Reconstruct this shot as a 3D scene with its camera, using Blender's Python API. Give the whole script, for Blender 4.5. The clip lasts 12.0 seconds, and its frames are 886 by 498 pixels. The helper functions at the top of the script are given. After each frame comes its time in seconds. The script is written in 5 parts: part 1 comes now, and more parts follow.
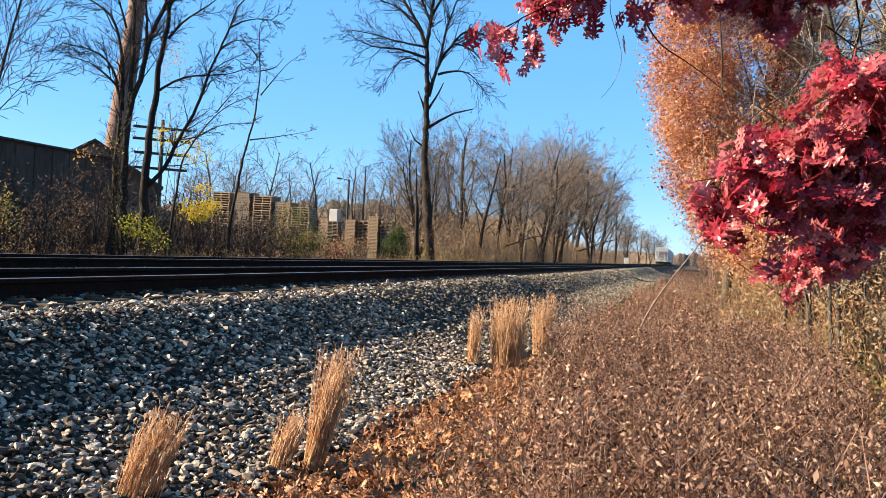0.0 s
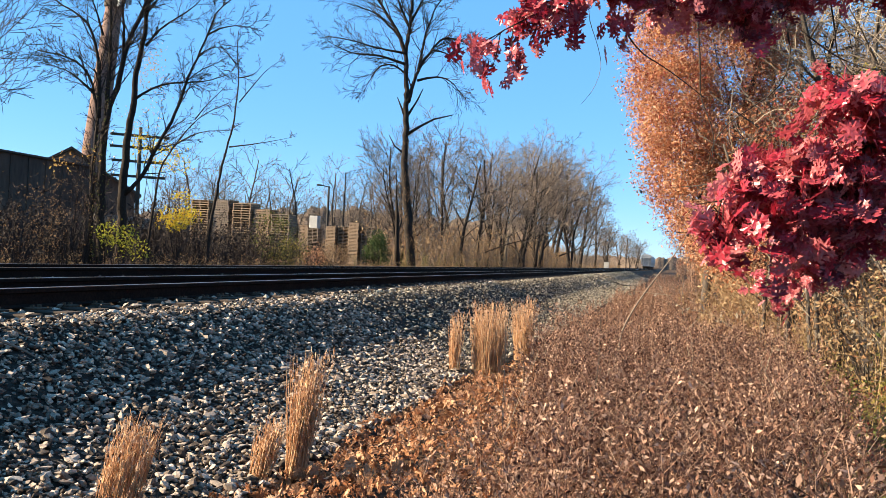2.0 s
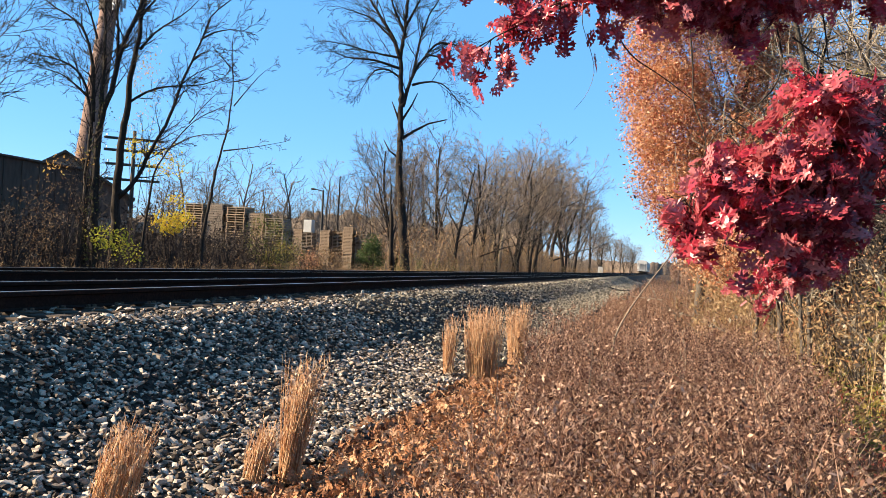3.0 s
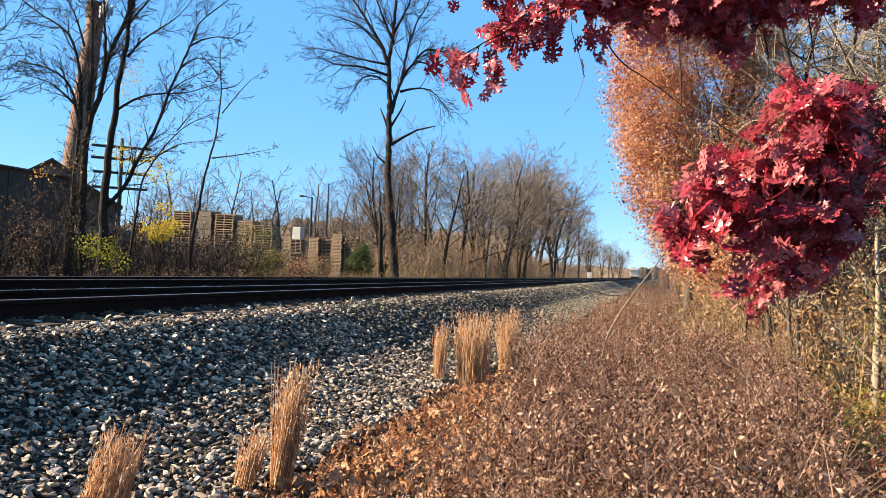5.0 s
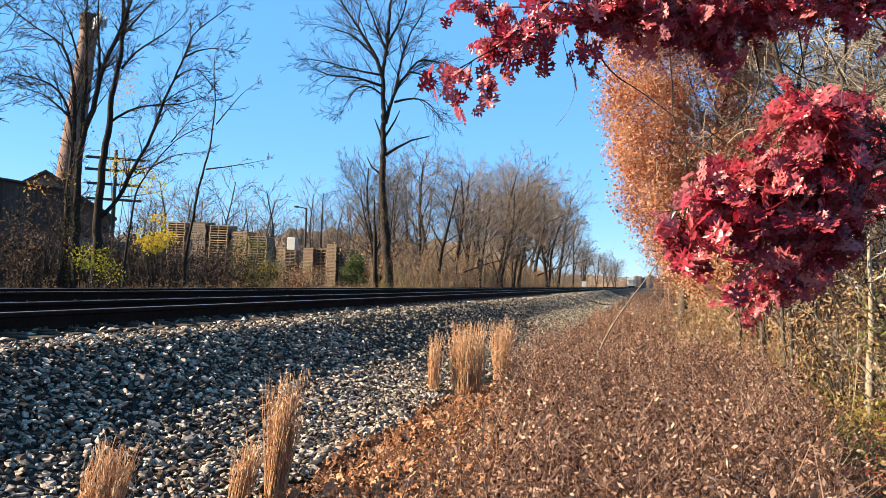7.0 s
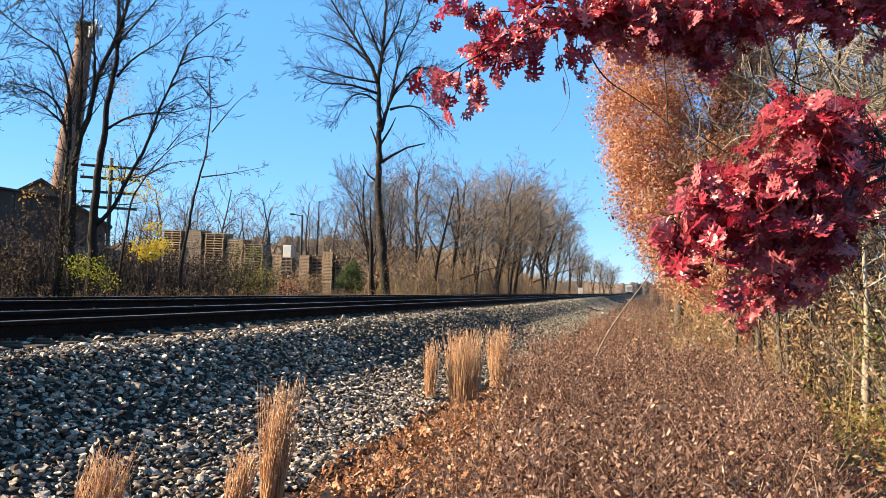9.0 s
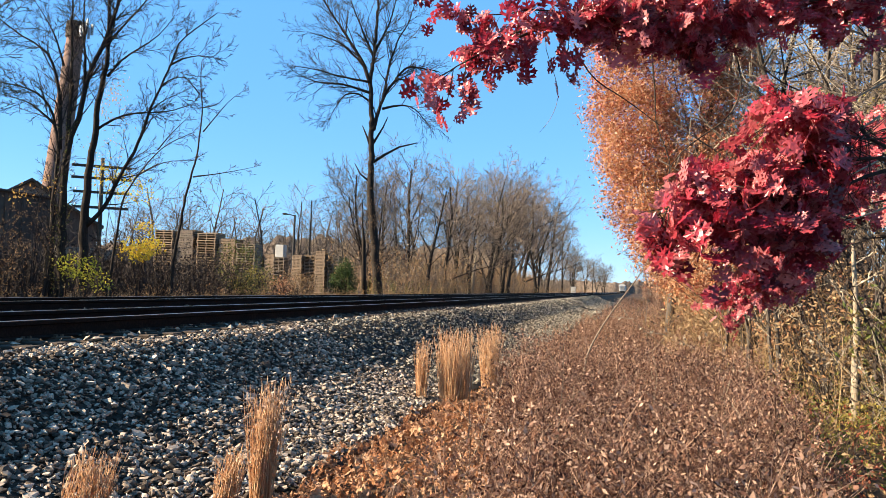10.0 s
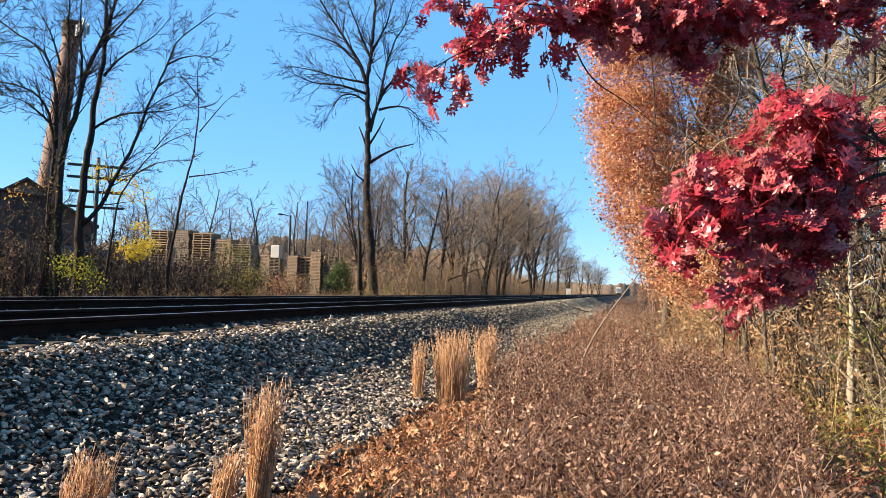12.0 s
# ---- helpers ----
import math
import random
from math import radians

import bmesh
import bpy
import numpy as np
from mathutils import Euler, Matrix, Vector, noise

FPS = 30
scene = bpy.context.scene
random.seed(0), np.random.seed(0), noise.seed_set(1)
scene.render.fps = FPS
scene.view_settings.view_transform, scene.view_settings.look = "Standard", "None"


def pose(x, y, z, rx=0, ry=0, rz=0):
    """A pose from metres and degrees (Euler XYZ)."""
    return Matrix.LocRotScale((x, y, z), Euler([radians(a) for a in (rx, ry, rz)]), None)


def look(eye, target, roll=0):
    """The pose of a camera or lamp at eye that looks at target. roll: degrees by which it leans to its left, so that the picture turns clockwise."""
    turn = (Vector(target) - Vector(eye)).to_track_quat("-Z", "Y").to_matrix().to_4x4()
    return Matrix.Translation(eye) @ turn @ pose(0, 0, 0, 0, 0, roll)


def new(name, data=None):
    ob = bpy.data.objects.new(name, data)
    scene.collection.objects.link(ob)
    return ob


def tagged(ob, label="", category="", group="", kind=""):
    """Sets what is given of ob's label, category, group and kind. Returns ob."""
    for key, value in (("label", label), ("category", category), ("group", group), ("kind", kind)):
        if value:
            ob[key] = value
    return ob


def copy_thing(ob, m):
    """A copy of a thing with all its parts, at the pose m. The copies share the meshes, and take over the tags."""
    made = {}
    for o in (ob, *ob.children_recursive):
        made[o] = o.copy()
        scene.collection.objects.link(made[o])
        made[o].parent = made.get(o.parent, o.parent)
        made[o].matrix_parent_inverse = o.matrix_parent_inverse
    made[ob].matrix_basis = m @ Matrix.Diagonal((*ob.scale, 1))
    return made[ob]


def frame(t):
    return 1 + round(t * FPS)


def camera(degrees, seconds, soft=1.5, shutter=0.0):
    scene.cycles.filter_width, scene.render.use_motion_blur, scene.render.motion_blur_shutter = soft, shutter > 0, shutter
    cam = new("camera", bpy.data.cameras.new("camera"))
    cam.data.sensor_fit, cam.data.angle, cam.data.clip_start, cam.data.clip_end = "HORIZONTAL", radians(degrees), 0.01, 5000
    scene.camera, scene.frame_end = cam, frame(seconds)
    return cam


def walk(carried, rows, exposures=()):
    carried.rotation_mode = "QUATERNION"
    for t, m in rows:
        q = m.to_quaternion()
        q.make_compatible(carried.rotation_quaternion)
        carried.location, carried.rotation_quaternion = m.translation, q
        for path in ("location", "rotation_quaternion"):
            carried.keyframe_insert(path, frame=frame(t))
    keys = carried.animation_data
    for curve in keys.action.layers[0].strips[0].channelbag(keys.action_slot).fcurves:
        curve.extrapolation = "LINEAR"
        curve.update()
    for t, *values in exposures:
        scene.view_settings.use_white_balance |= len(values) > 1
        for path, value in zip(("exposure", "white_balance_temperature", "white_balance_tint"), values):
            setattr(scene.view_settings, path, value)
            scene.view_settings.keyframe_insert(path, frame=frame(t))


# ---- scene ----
# camera and its path
WALK = [
    (0.0, look((0.0072, 0.0277, 1.5984), (-5.5925, 19.2277, 1.6551), 3.095)),
    (0.5, look((-0.0098, 0.0234, 1.6002), (-5.4318, 19.2742, 1.6893), 2.958)),
    (1.0, look((-0.0071, 0.0246, 1.6037), (-5.2860, 19.3150, 1.7200), 2.750)),
    (1.5, look((-0.0055, 0.0308, 1.6089), (-5.2176, 19.3389, 1.7820), 2.679)),
    (2.0, look((-0.0011, 0.0337, 1.6045), (-5.1669, 19.3538, 1.8212), 2.620)),
    (2.5, look((-0.0012, 0.0306, 1.6026), (-5.1070, 19.3659, 1.8790), 2.691)),
    (3.0, look((0.0069, 0.0219, 1.6038), (-5.0336, 19.3735, 1.9301), 2.738)),
    (5.0, look((-0.0016, 0.0092, 1.5970), (-4.7985, 19.4193, 2.0834), 2.365)),
    (5.5, look((-0.0022, 0.0009, 1.5951), (-4.7389, 19.4249, 2.1143), 2.208)),
    (6.0, look((0.0000, -0.0000, 1.6000), (-4.6998, 19.4311, 2.1877), 2.200)),
    (6.5, look((0.0090, -0.0053, 1.5996), (-4.6985, 19.4217, 2.2566), 2.091)),
    (7.0, look((0.0082, -0.0043, 1.6033), (-4.6758, 19.4260, 2.3256), 2.078)),
    (9.0, look((0.0123, 0.0004, 1.6047), (-4.5888, 19.4435, 2.4960), 1.862)),
    (9.5, look((0.0235, -0.0001, 1.6089), (-4.4973, 19.4632, 2.4712), 1.743)),
    (10.0, look((0.0357, 0.0006, 1.6074), (-4.4010, 19.4824, 2.4887), 1.735)),
    (10.5, look((0.0354, 0.0010, 1.6032), (-4.3817, 19.4857, 2.5180), 1.736)),
    (11.0, look((0.0339, -0.0001, 1.6061), (-4.3720, 19.4869, 2.5266), 1.698)),
    (11.5, look((0.0254, -0.0021, 1.6017), (-4.3509, 19.4913, 2.5282), 1.849)),
    (12.0, look((0.0145, -0.0027, 1.6042), (-4.3215, 19.5001, 2.5193), 1.978)),
]
cam = camera(55.18, 12.0, soft=0.6)
walk(cam, WALK, exposures=((0.0, 1.93, 7800, 10), (12.0, 1.93, 7800, 10)))

# world and sun: clear autumn noon, low sun over the far side of the tracks
SUN_AZ = math.atan2(-0.90, -0.30)      # compass way to the sun, x over y
SUN_EL = radians(26.3)
world = bpy.data.worlds.new("clear_sky")
scene.world = world
world.use_nodes = True
_wn = world.node_tree
_sky = _wn.nodes.new("ShaderNodeTexSky")
_sky.sky_type = "NISHITA"
_sky.sun_disc = False
_sky.sun_elevation = SUN_EL
_sky.sun_rotation = SUN_AZ
_sky.altitude = 600
_sky.air_density = 0.9
_sky.dust_density = 0.0
_sky.ozone_density = 5.0
_hue = _wn.nodes.new("ShaderNodeHueSaturation")
_hue.inputs["Saturation"].default_value = 1.15
_wn.links.new(_sky.outputs[0], _hue.inputs["Color"])
_even = _wn.nodes.new("ShaderNodeMix")          # evens the sky towards a deep clear blue
_even.data_type = "RGBA"
_even.inputs[0].default_value = 0.66
_even.inputs[7].default_value = (0.50, 2.0, 4.7, 1)
_wn.links.new(_hue.outputs[0], _even.inputs[6])
_wn.links.new(_even.outputs[2], _wn.nodes["Background"].inputs[0])
_wn.nodes["Background"].inputs[1].default_value = 0.0785
sun_data = bpy.data.lights.new("sun", "SUN")
sun_data.energy = 5.0
sun_data.angle = radians(0.53)
sun_data.color = (1.0, 0.91, 0.77)
sun = new("sun", sun_data)
_to_sun = Vector((math.sin(SUN_AZ) * math.cos(SUN_EL), math.cos(SUN_AZ) * math.cos(SUN_EL), math.sin(SUN_EL)))
sun.matrix_world = look(_to_sun * 80, (0, 0, 0))


# ---------- materials ----------
ALBEDO_SCALE = 0.9      # scales every base colour down so shade renders darker beside the sky


def ramp_mat(name, colours, rough=0.75, island=True, grain=40.0, grain_amount=0.25, bump=0.3, through_light=0.0,
             metal=0.0, spec=0.12, stretch=(1, 1, 1), patch=0.0, patch_colour=None, patch_scale=1.5, bump_dist=0.01):
    """Colours picked per loose piece (or by a broad noise), then broken up by a fine grain and relief."""
    m = bpy.data.materials.new(name)
    m.use_nodes = True
    nt = m.node_tree
    n, li = nt.nodes, nt.links
    bsdf = n["Principled BSDF"]
    coord = n.new("ShaderNodeTexCoord")
    mapping = n.new("ShaderNodeMapping")
    mapping.inputs["Scale"].default_value = stretch
    li.new(coord.outputs["Object"], mapping.inputs[0])
    ramp = n.new("ShaderNodeValToRGB")
    el = ramp.color_ramp.elements
    while len(el) < len(colours):
        el.new(0.5)
    for i, c in enumerate(colours):
        el[i].position = i / max(1, len(colours) - 1)
        el[i].color = (c[0] * ALBEDO_SCALE, c[1] * ALBEDO_SCALE, c[2] * ALBEDO_SCALE, 1)
    if island:
        geo = n.new("ShaderNodeNewGeometry")
        li.new(geo.outputs["Random Per Island"], ramp.inputs[0])
    else:
        broad = n.new("ShaderNodeTexNoise")
        broad.inputs["Scale"].default_value = patch_scale
        broad.inputs["Detail"].default_value = 6
        li.new(mapping.outputs[0], broad.inputs["Vector"])
        li.new(broad.outputs[0], ramp.inputs[0])
    fine = n.new("ShaderNodeTexNoise")
    fine.inputs["Scale"].default_value = grain
    fine.inputs["Detail"].default_value = 4
    li.new(mapping.outputs[0], fine.inputs["Vector"])
    level = n.new("ShaderNodeMapRange")
    level.inputs["From Min"].default_value, level.inputs["From Max"].default_value = 0.3, 0.7
    level.inputs["To Min"].default_value, level.inputs["To Max"].default_value = 1 - grain_amount, 1 + grain_amount
    li.new(fine.outputs[0], level.inputs[0])
    mul = n.new("ShaderNodeVectorMath")
    mul.operation = "SCALE"
    li.new(ramp.outputs[0], mul.inputs[0])
    li.new(level.outputs[0], mul.inputs["Scale"])
    colour = mul.outputs[0]
    if patch_colour:
        spot = n.new("ShaderNodeTexNoise")
        spot.inputs["Scale"].default_value = patch_scale
        spot.inputs["Detail"].default_value = 5
        li.new(coord.outputs["Object"], spot.inputs["Vector"])
        cut = n.new("ShaderNodeMapRange")
        cut.inputs["From Min"].default_value, cut.inputs["From Max"].default_value = 0.5, 0.65
        cut.inputs["To Max"].default_value = patch
        li.new(spot.outputs[0], cut.inputs[0])
        mix = n.new("ShaderNodeMix")
        mix.data_type = "RGBA"
        li.new(cut.outputs[0], mix.inputs[0])
        li.new(colour, mix.inputs[6])
        mix.inputs[7].default_value = (*patch_colour, 1)
        colour = mix.outputs[2]
    li.new(colour, bsdf.inputs["Base Color"])
    bsdf.inputs["Roughness"].default_value = rough
    bsdf.inputs["Metallic"].default_value = metal
    bsdf.inputs["Specular IOR Level"].default_value = spec
    if bump:
        b = n.new("ShaderNodeBump")
        b.inputs["Strength"].default_value = bump
        b.inputs["Distance"].default_value = bump_dist
        li.new(fine.outputs[0], b.inputs["Height"])
        li.new(b.outputs[0], bsdf.inputs["Normal"])
    if through_light:
        tr = n.new("ShaderNodeBsdfTranslucent")
        li.new(colour, tr.inputs[0])
        ms = n.new("ShaderNodeMixShader")
        ms.inputs[0].default_value = through_light
        li.new(bsdf.outputs[0], ms.inputs[1])
        li.new(tr.outputs[0], ms.inputs[2])
        li.new(ms.outputs[0], n["Material Output"].inputs[0])
    return m


M_GROUND = ramp_mat("leafy_soil", [(0.025, 0.015, 0.010), (0.065, 0.038, 0.022), (0.12, 0.07, 0.036)], 0.95, False, 60, 0.4, 0.6, patch_scale=2.5)
# near-black bed colour stands for the shade between the stones
M_BALLAST_BED = ramp_mat("ballast_gap_shade", [(0.010, 0.008, 0.006), (0.025, 0.021, 0.016), (0.055, 0.047, 0.037)], 0.9, False, 22, 0.5, 1.0, patch_scale=14, bump_dist=0.04)
M_STONE = ramp_mat("crushed_granite", [(0.022, 0.016, 0.012), (0.075, 0.055, 0.041), (0.21, 0.160, 0.122), (0.37, 0.288, 0.222), (0.52, 0.415, 0.325)], 0.75, True, 70, 0.3, 0.25)
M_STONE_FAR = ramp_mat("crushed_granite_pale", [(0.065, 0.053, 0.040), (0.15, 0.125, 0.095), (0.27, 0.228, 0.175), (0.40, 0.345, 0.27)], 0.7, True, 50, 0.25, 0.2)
# rust brown taken close to black to imitate the unlit rail sides
M_RAIL = ramp_mat("rusted_rail_steel_shaded", [(0.008, 0.005, 0.004), (0.016, 0.009, 0.007), (0.03, 0.016, 0.011)], 0.9, False, 35, 0.4, 0.3, patch_scale=3, spec=0.08)
M_RAILTOP = ramp_mat("polished_rail_steel", [(0.40, 0.38, 0.37), (0.5, 0.49, 0.48)], 0.32, False, 90, 0.1, 0.05, metal=1.0, stretch=(1, 0.02, 1))
M_TIE = ramp_mat("creosoted_timber", [(0.03, 0.021, 0.016), (0.065, 0.048, 0.037), (0.14, 0.105, 0.08)], 0.92, False, 30, 0.4, 0.6, stretch=(0.25, 4, 4), patch_scale=3, spec=0.1)
M_PLATE = ramp_mat("worn_plate_steel", [(0.05, 0.03, 0.02), (0.12, 0.08, 0.055)], 0.8, True, 40, 0.3, 0.2)
M_BARK = ramp_mat("grey_brown_bark", [(0.045, 0.036, 0.03), (0.085, 0.068, 0.055), (0.13, 0.108, 0.088)], 0.95, False, 18, 0.4, 0.8, stretch=(3, 3, 0.5), patch_scale=3, bump_dist=0.03)
M_BARK_DARK = ramp_mat("dark_bark", [(0.016, 0.012, 0.010), (0.034, 0.026, 0.021), (0.056, 0.043, 0.034)], 0.95, False, 18, 0.4, 0.8, stretch=(3, 3, 0.5), patch_scale=3, bump_dist=0.03)
M_BARK_PALE = ramp_mat("pale_bark", [(0.16, 0.13, 0.095), (0.26, 0.21, 0.155), (0.33, 0.275, 0.20)], 0.9, False, 20, 0.3, 0.5, stretch=(3, 3, 0.6), patch_scale=3)
M_TWIG = ramp_mat("grey_twigs", [(0.085, 0.062, 0.048), (0.155, 0.117, 0.09), (0.24, 0.185, 0.145)], 0.9, True, 12, 0.2, 0.0)
M_TWIG_DARK = ramp_mat("dark_twigs", [(0.03, 0.022, 0.019), (0.06, 0.046, 0.038)], 0.9, True, 12, 0.2, 0.0)
M_TWIG_PALE = ramp_mat("sunbleached_vines", [(0.12, 0.095, 0.07), (0.24, 0.195, 0.145), (0.38, 0.32, 0.24)], 0.9, True, 12, 0.2, 0.0)
# the two pink tones imitate sun sheen on some of the leaves
M_RED = ramp_mat("scarlet_oak_leaf", [(0.10, 0.005, 0.012), (0.25, 0.012, 0.026), (0.42, 0.032, 0.055), (0.60, 0.20, 0.20), (0.32, 0.014, 0.032), (0.50, 0.10, 0.11)], 0.36, True, 60, 0.25, 0.15, through_light=0.40, spec=0.6)
M_ORANGE = ramp_mat("rust_orange_leaf", [(0.36, 0.13, 0.07), (0.52, 0.22, 0.11), (0.60, 0.33, 0.18), (0.44, 0.15, 0.08), (0.68, 0.44, 0.28), (0.38, 0.20, 0.11)], 0.5, True, 30, 0.2, 0.0, through_light=0.35)
M_ROSE = ramp_mat("russet_red_leaf", [(0.20, 0.05, 0.035), (0.32, 0.085, 0.05), (0.40, 0.15, 0.08), (0.30, 0.04, 0.04), (0.24, 0.12, 0.07)], 0.5, True, 30, 0.2, 0.0, through_light=0.35)
M_YELLOW = ramp_mat("yellow_leaf", [(0.50, 0.33, 0.03), (0.62, 0.45, 0.05), (0.38, 0.36, 0.05), (0.55, 0.30, 0.04)], 0.5, True, 30, 0.2, 0.0, through_light=0.4)
M_LIME = ramp_mat("yellow_green_leaf", [(0.17, 0.15, 0.04), (0.28, 0.22, 0.06), (0.38, 0.28, 0.08), (0.11, 0.12, 0.035), (0.34, 0.22, 0.09)], 0.55, True, 30, 0.2, 0.0, through_light=0.35)
M_ACID = ramp_mat("fresh_yellow_green_leaf", [(0.38, 0.36, 0.04), (0.55, 0.48, 0.06), (0.30, 0.33, 0.04), (0.60, 0.46, 0.06)], 0.5, True, 30, 0.2, 0.0, through_light=0.4)
M_DEADVINE = ramp_mat("dead_vine_leaf", [(0.10, 0.06, 0.035), (0.17, 0.10, 0.055), (0.24, 0.15, 0.08), (0.07, 0.045, 0.03)], 0.8, True, 30, 0.2, 0.0, through_light=0.2)
M_AMBER = ramp_mat("amber_leaf", [(0.45, 0.24, 0.06), (0.55, 0.33, 0.12), (0.40, 0.20, 0.08), (0.52, 0.38, 0.10)], 0.55, True, 30, 0.2, 0.0, through_light=0.4)
M_OLIVE = ramp_mat("tired_green_leaf", [(0.05, 0.07, 0.02), (0.10, 0.115, 0.03), (0.17, 0.15, 0.05), (0.22, 0.14, 0.06)], 0.6, True, 30, 0.2, 0.0, through_light=0.25)
M_CEDAR = ramp_mat("cedar_green", [(0.025, 0.045, 0.015), (0.045, 0.075, 0.022), (0.07, 0.10, 0.03)], 0.7, True, 30, 0.2, 0.0, through_light=0.15)
M_TANLEAF = ramp_mat("dry_tan_leaf", [(0.17, 0.10, 0.05), (0.26, 0.165, 0.09), (0.36, 0.25, 0.145), (0.22, 0.10, 0.05)], 0.7, True, 30, 0.2, 0.0, through_light=0.25)
M_LITTER = ramp_mat("fallen_oak_leaf", [(0.17, 0.070, 0.034), (0.29, 0.122, 0.058), (0.42, 0.205, 0.105), (0.54, 0.33, 0.20), (0.22, 0.083, 0.042)], 0.6, True, 60, 0.25, 0.1, through_light=0.2)
# the near-black tones stand in for shaded gaps between the plants
M_WEED = ramp_mat("dead_weed", [(0.026, 0.011, 0.008), (0.09, 0.040, 0.027), (0.19, 0.095, 0.065), (0.48, 0.31, 0.225), (0.055, 0.024, 0.017)], 0.8, True, 40, 0.25, 0.0, through_light=0.2)
M_WEED_TIP = ramp_mat("dead_weed_russet", [(0.10, 0.046, 0.030), (0.22, 0.114, 0.074), (0.44, 0.28, 0.195), (0.14, 0.063, 0.042)], 0.8, True, 40, 0.25, 0.0, through_light=0.25)
M_STRAW = ramp_mat("bluestem_straw", [(0.44, 0.24, 0.13), (0.58, 0.35, 0.20), (0.70, 0.48, 0.31), (0.48, 0.25, 0.13), (0.36, 0.17, 0.085)], 0.65, True, 50, 0.15, 0.0, through_light=0.3)
M_BRICK = ramp_mat("weathered_chimney_brick", [(0.12, 0.075, 0.062), (0.19, 0.122, 0.10), (0.25, 0.175, 0.145)], 0.9, False, 6, 0.2, 0.4, patch_scale=0.7)
M_SHED = ramp_mat("weathered_dark_cladding", [(0.055, 0.037, 0.029), (0.088, 0.061, 0.048), (0.13, 0.092, 0.072)], 0.9, False, 5, 0.25, 0.3, stretch=(1, 1, 0.3), patch_scale=0.6)
M_PALEWALL = ramp_mat("pale_concrete_wall", [(0.11, 0.093, 0.077), (0.17, 0.147, 0.122), (0.22, 0.19, 0.16)], 0.9, False, 5, 0.15, 0.2, patch_scale=0.7)
M_SHINGLE = ramp_mat("grey_shingle", [(0.055, 0.042, 0.033), (0.10, 0.078, 0.06)], 0.95, False, 8, 0.3, 0.3, patch_scale=1.5)
M_PALLET = ramp_mat("pallet_wood", [(0.19, 0.128, 0.084), (0.28, 0.197, 0.134), (0.38, 0.283, 0.198), (0.14, 0.098, 0.068)], 0.85, True, 25, 0.2, 0.2)
M_PALLET_GREY = ramp_mat("greyed_pallet_wood", [(0.17, 0.13, 0.10), (0.25, 0.195, 0.15), (0.34, 0.275, 0.21)], 0.85, True, 25, 0.2, 0.2)
M_WHITE = ramp_mat("white_wrap", [(0.34, 0.33, 0.31), (0.46, 0.45, 0.42)], 0.5, False, 6, 0.1, 0.1, patch_scale=2)
M_CARPAINT = ramp_mat("light_grey_car_paint", [(0.30, 0.30, 0.30), (0.38, 0.38, 0.38), (0.44, 0.44, 0.44)], 0.5, False, 4, 0.15, 0.1, patch_scale=0.8)
M_BLACKSTEEL = ramp_mat("black_truck_steel", [(0.02, 0.019, 0.018), (0.05, 0.045, 0.04)], 0.7, False, 8, 0.3, 0.2, patch_scale=2)
M_GALV = ramp_mat("galvanised_steel", [(0.30, 0.31, 0.32), (0.42, 0.43, 0.44)], 0.5, False, 20, 0.15, 0.1, metal=0.6)
M_POLE = ramp_mat("tarred_pole_wood", [(0.05, 0.04, 0.032), (0.09, 0.072, 0.056)], 0.9, False, 20, 0.3, 0.4, stretch=(3, 3, 0.3), patch_scale=3)
M_RIDGE = ramp_mat("far_bare_woods", [(0.08, 0.058, 0.045), (0.14, 0.103, 0.08), (0.20, 0.152, 0.115)], 0.95, False, 0.6, 0.35, 0.6, patch_scale=0.06, bump_dist=1.0)


# ---------- mesh building ----------
class Soup:
    """Collects triangles and quads, then links them as one mesh."""

    def __init__(self):
        self.v, self.t, self.q, self.n = [], [], [], 0

    def add(self, v, t=None, q=None):
        v = np.asarray(v, dtype=np.float64).reshape(-1, 3)
        if t is not None and len(t):
            self.t.append(np.asarray(t, dtype=np.int64).reshape(-1, 3) + self.n)
        if q is not None and len(q):
            self.q.append(np.asarray(q, dtype=np.int64).reshape(-1, 4) + self.n)
        self.v.append(v)
        self.n += len(v)

    def arrays(self):
        return (np.concatenate(self.v), np.concatenate(self.t) if self.t else np.zeros((0, 3), int),
                np.concatenate(self.q) if self.q else np.zeros((0, 4), int))

    def mesh(self, name, mat, smooth=False):
        v, t, q = self.arrays()
        me = bpy.data.meshes.new(name)
        me.vertices.add(len(v))
        me.vertices.foreach_set("co", v.astype(np.float32).ravel())
        loops = np.concatenate([t.ravel(), q.ravel()]).astype(np.int32)
        me.loops.add(len(loops))
        me.loops.foreach_set("vertex_index", loops)
        starts = np.concatenate([np.arange(len(t)) * 3, len(t) * 3 + np.arange(len(q)) * 4]).astype(np.int32)
        me.polygons.add(len(starts))
        me.polygons.foreach_set("loop_start", starts)
        me.polygons.foreach_set("use_smooth", np.full(len(starts), smooth, dtype=bool))
        me.materials.append(mat)
        me.update(calc_edges=True)
        return me

    def thing(self, name, mat, label="", category="", group="", kind="", smooth=False):
        return tagged(new(name, self.mesh(name, mat, smooth)), label, category, group, kind)

    def part(self, name, mat, parent, label="", smooth=False):
        ob = new(name, self.mesh(name, mat, smooth))
        ob.parent = parent
        return tagged(ob, label) if label else ob


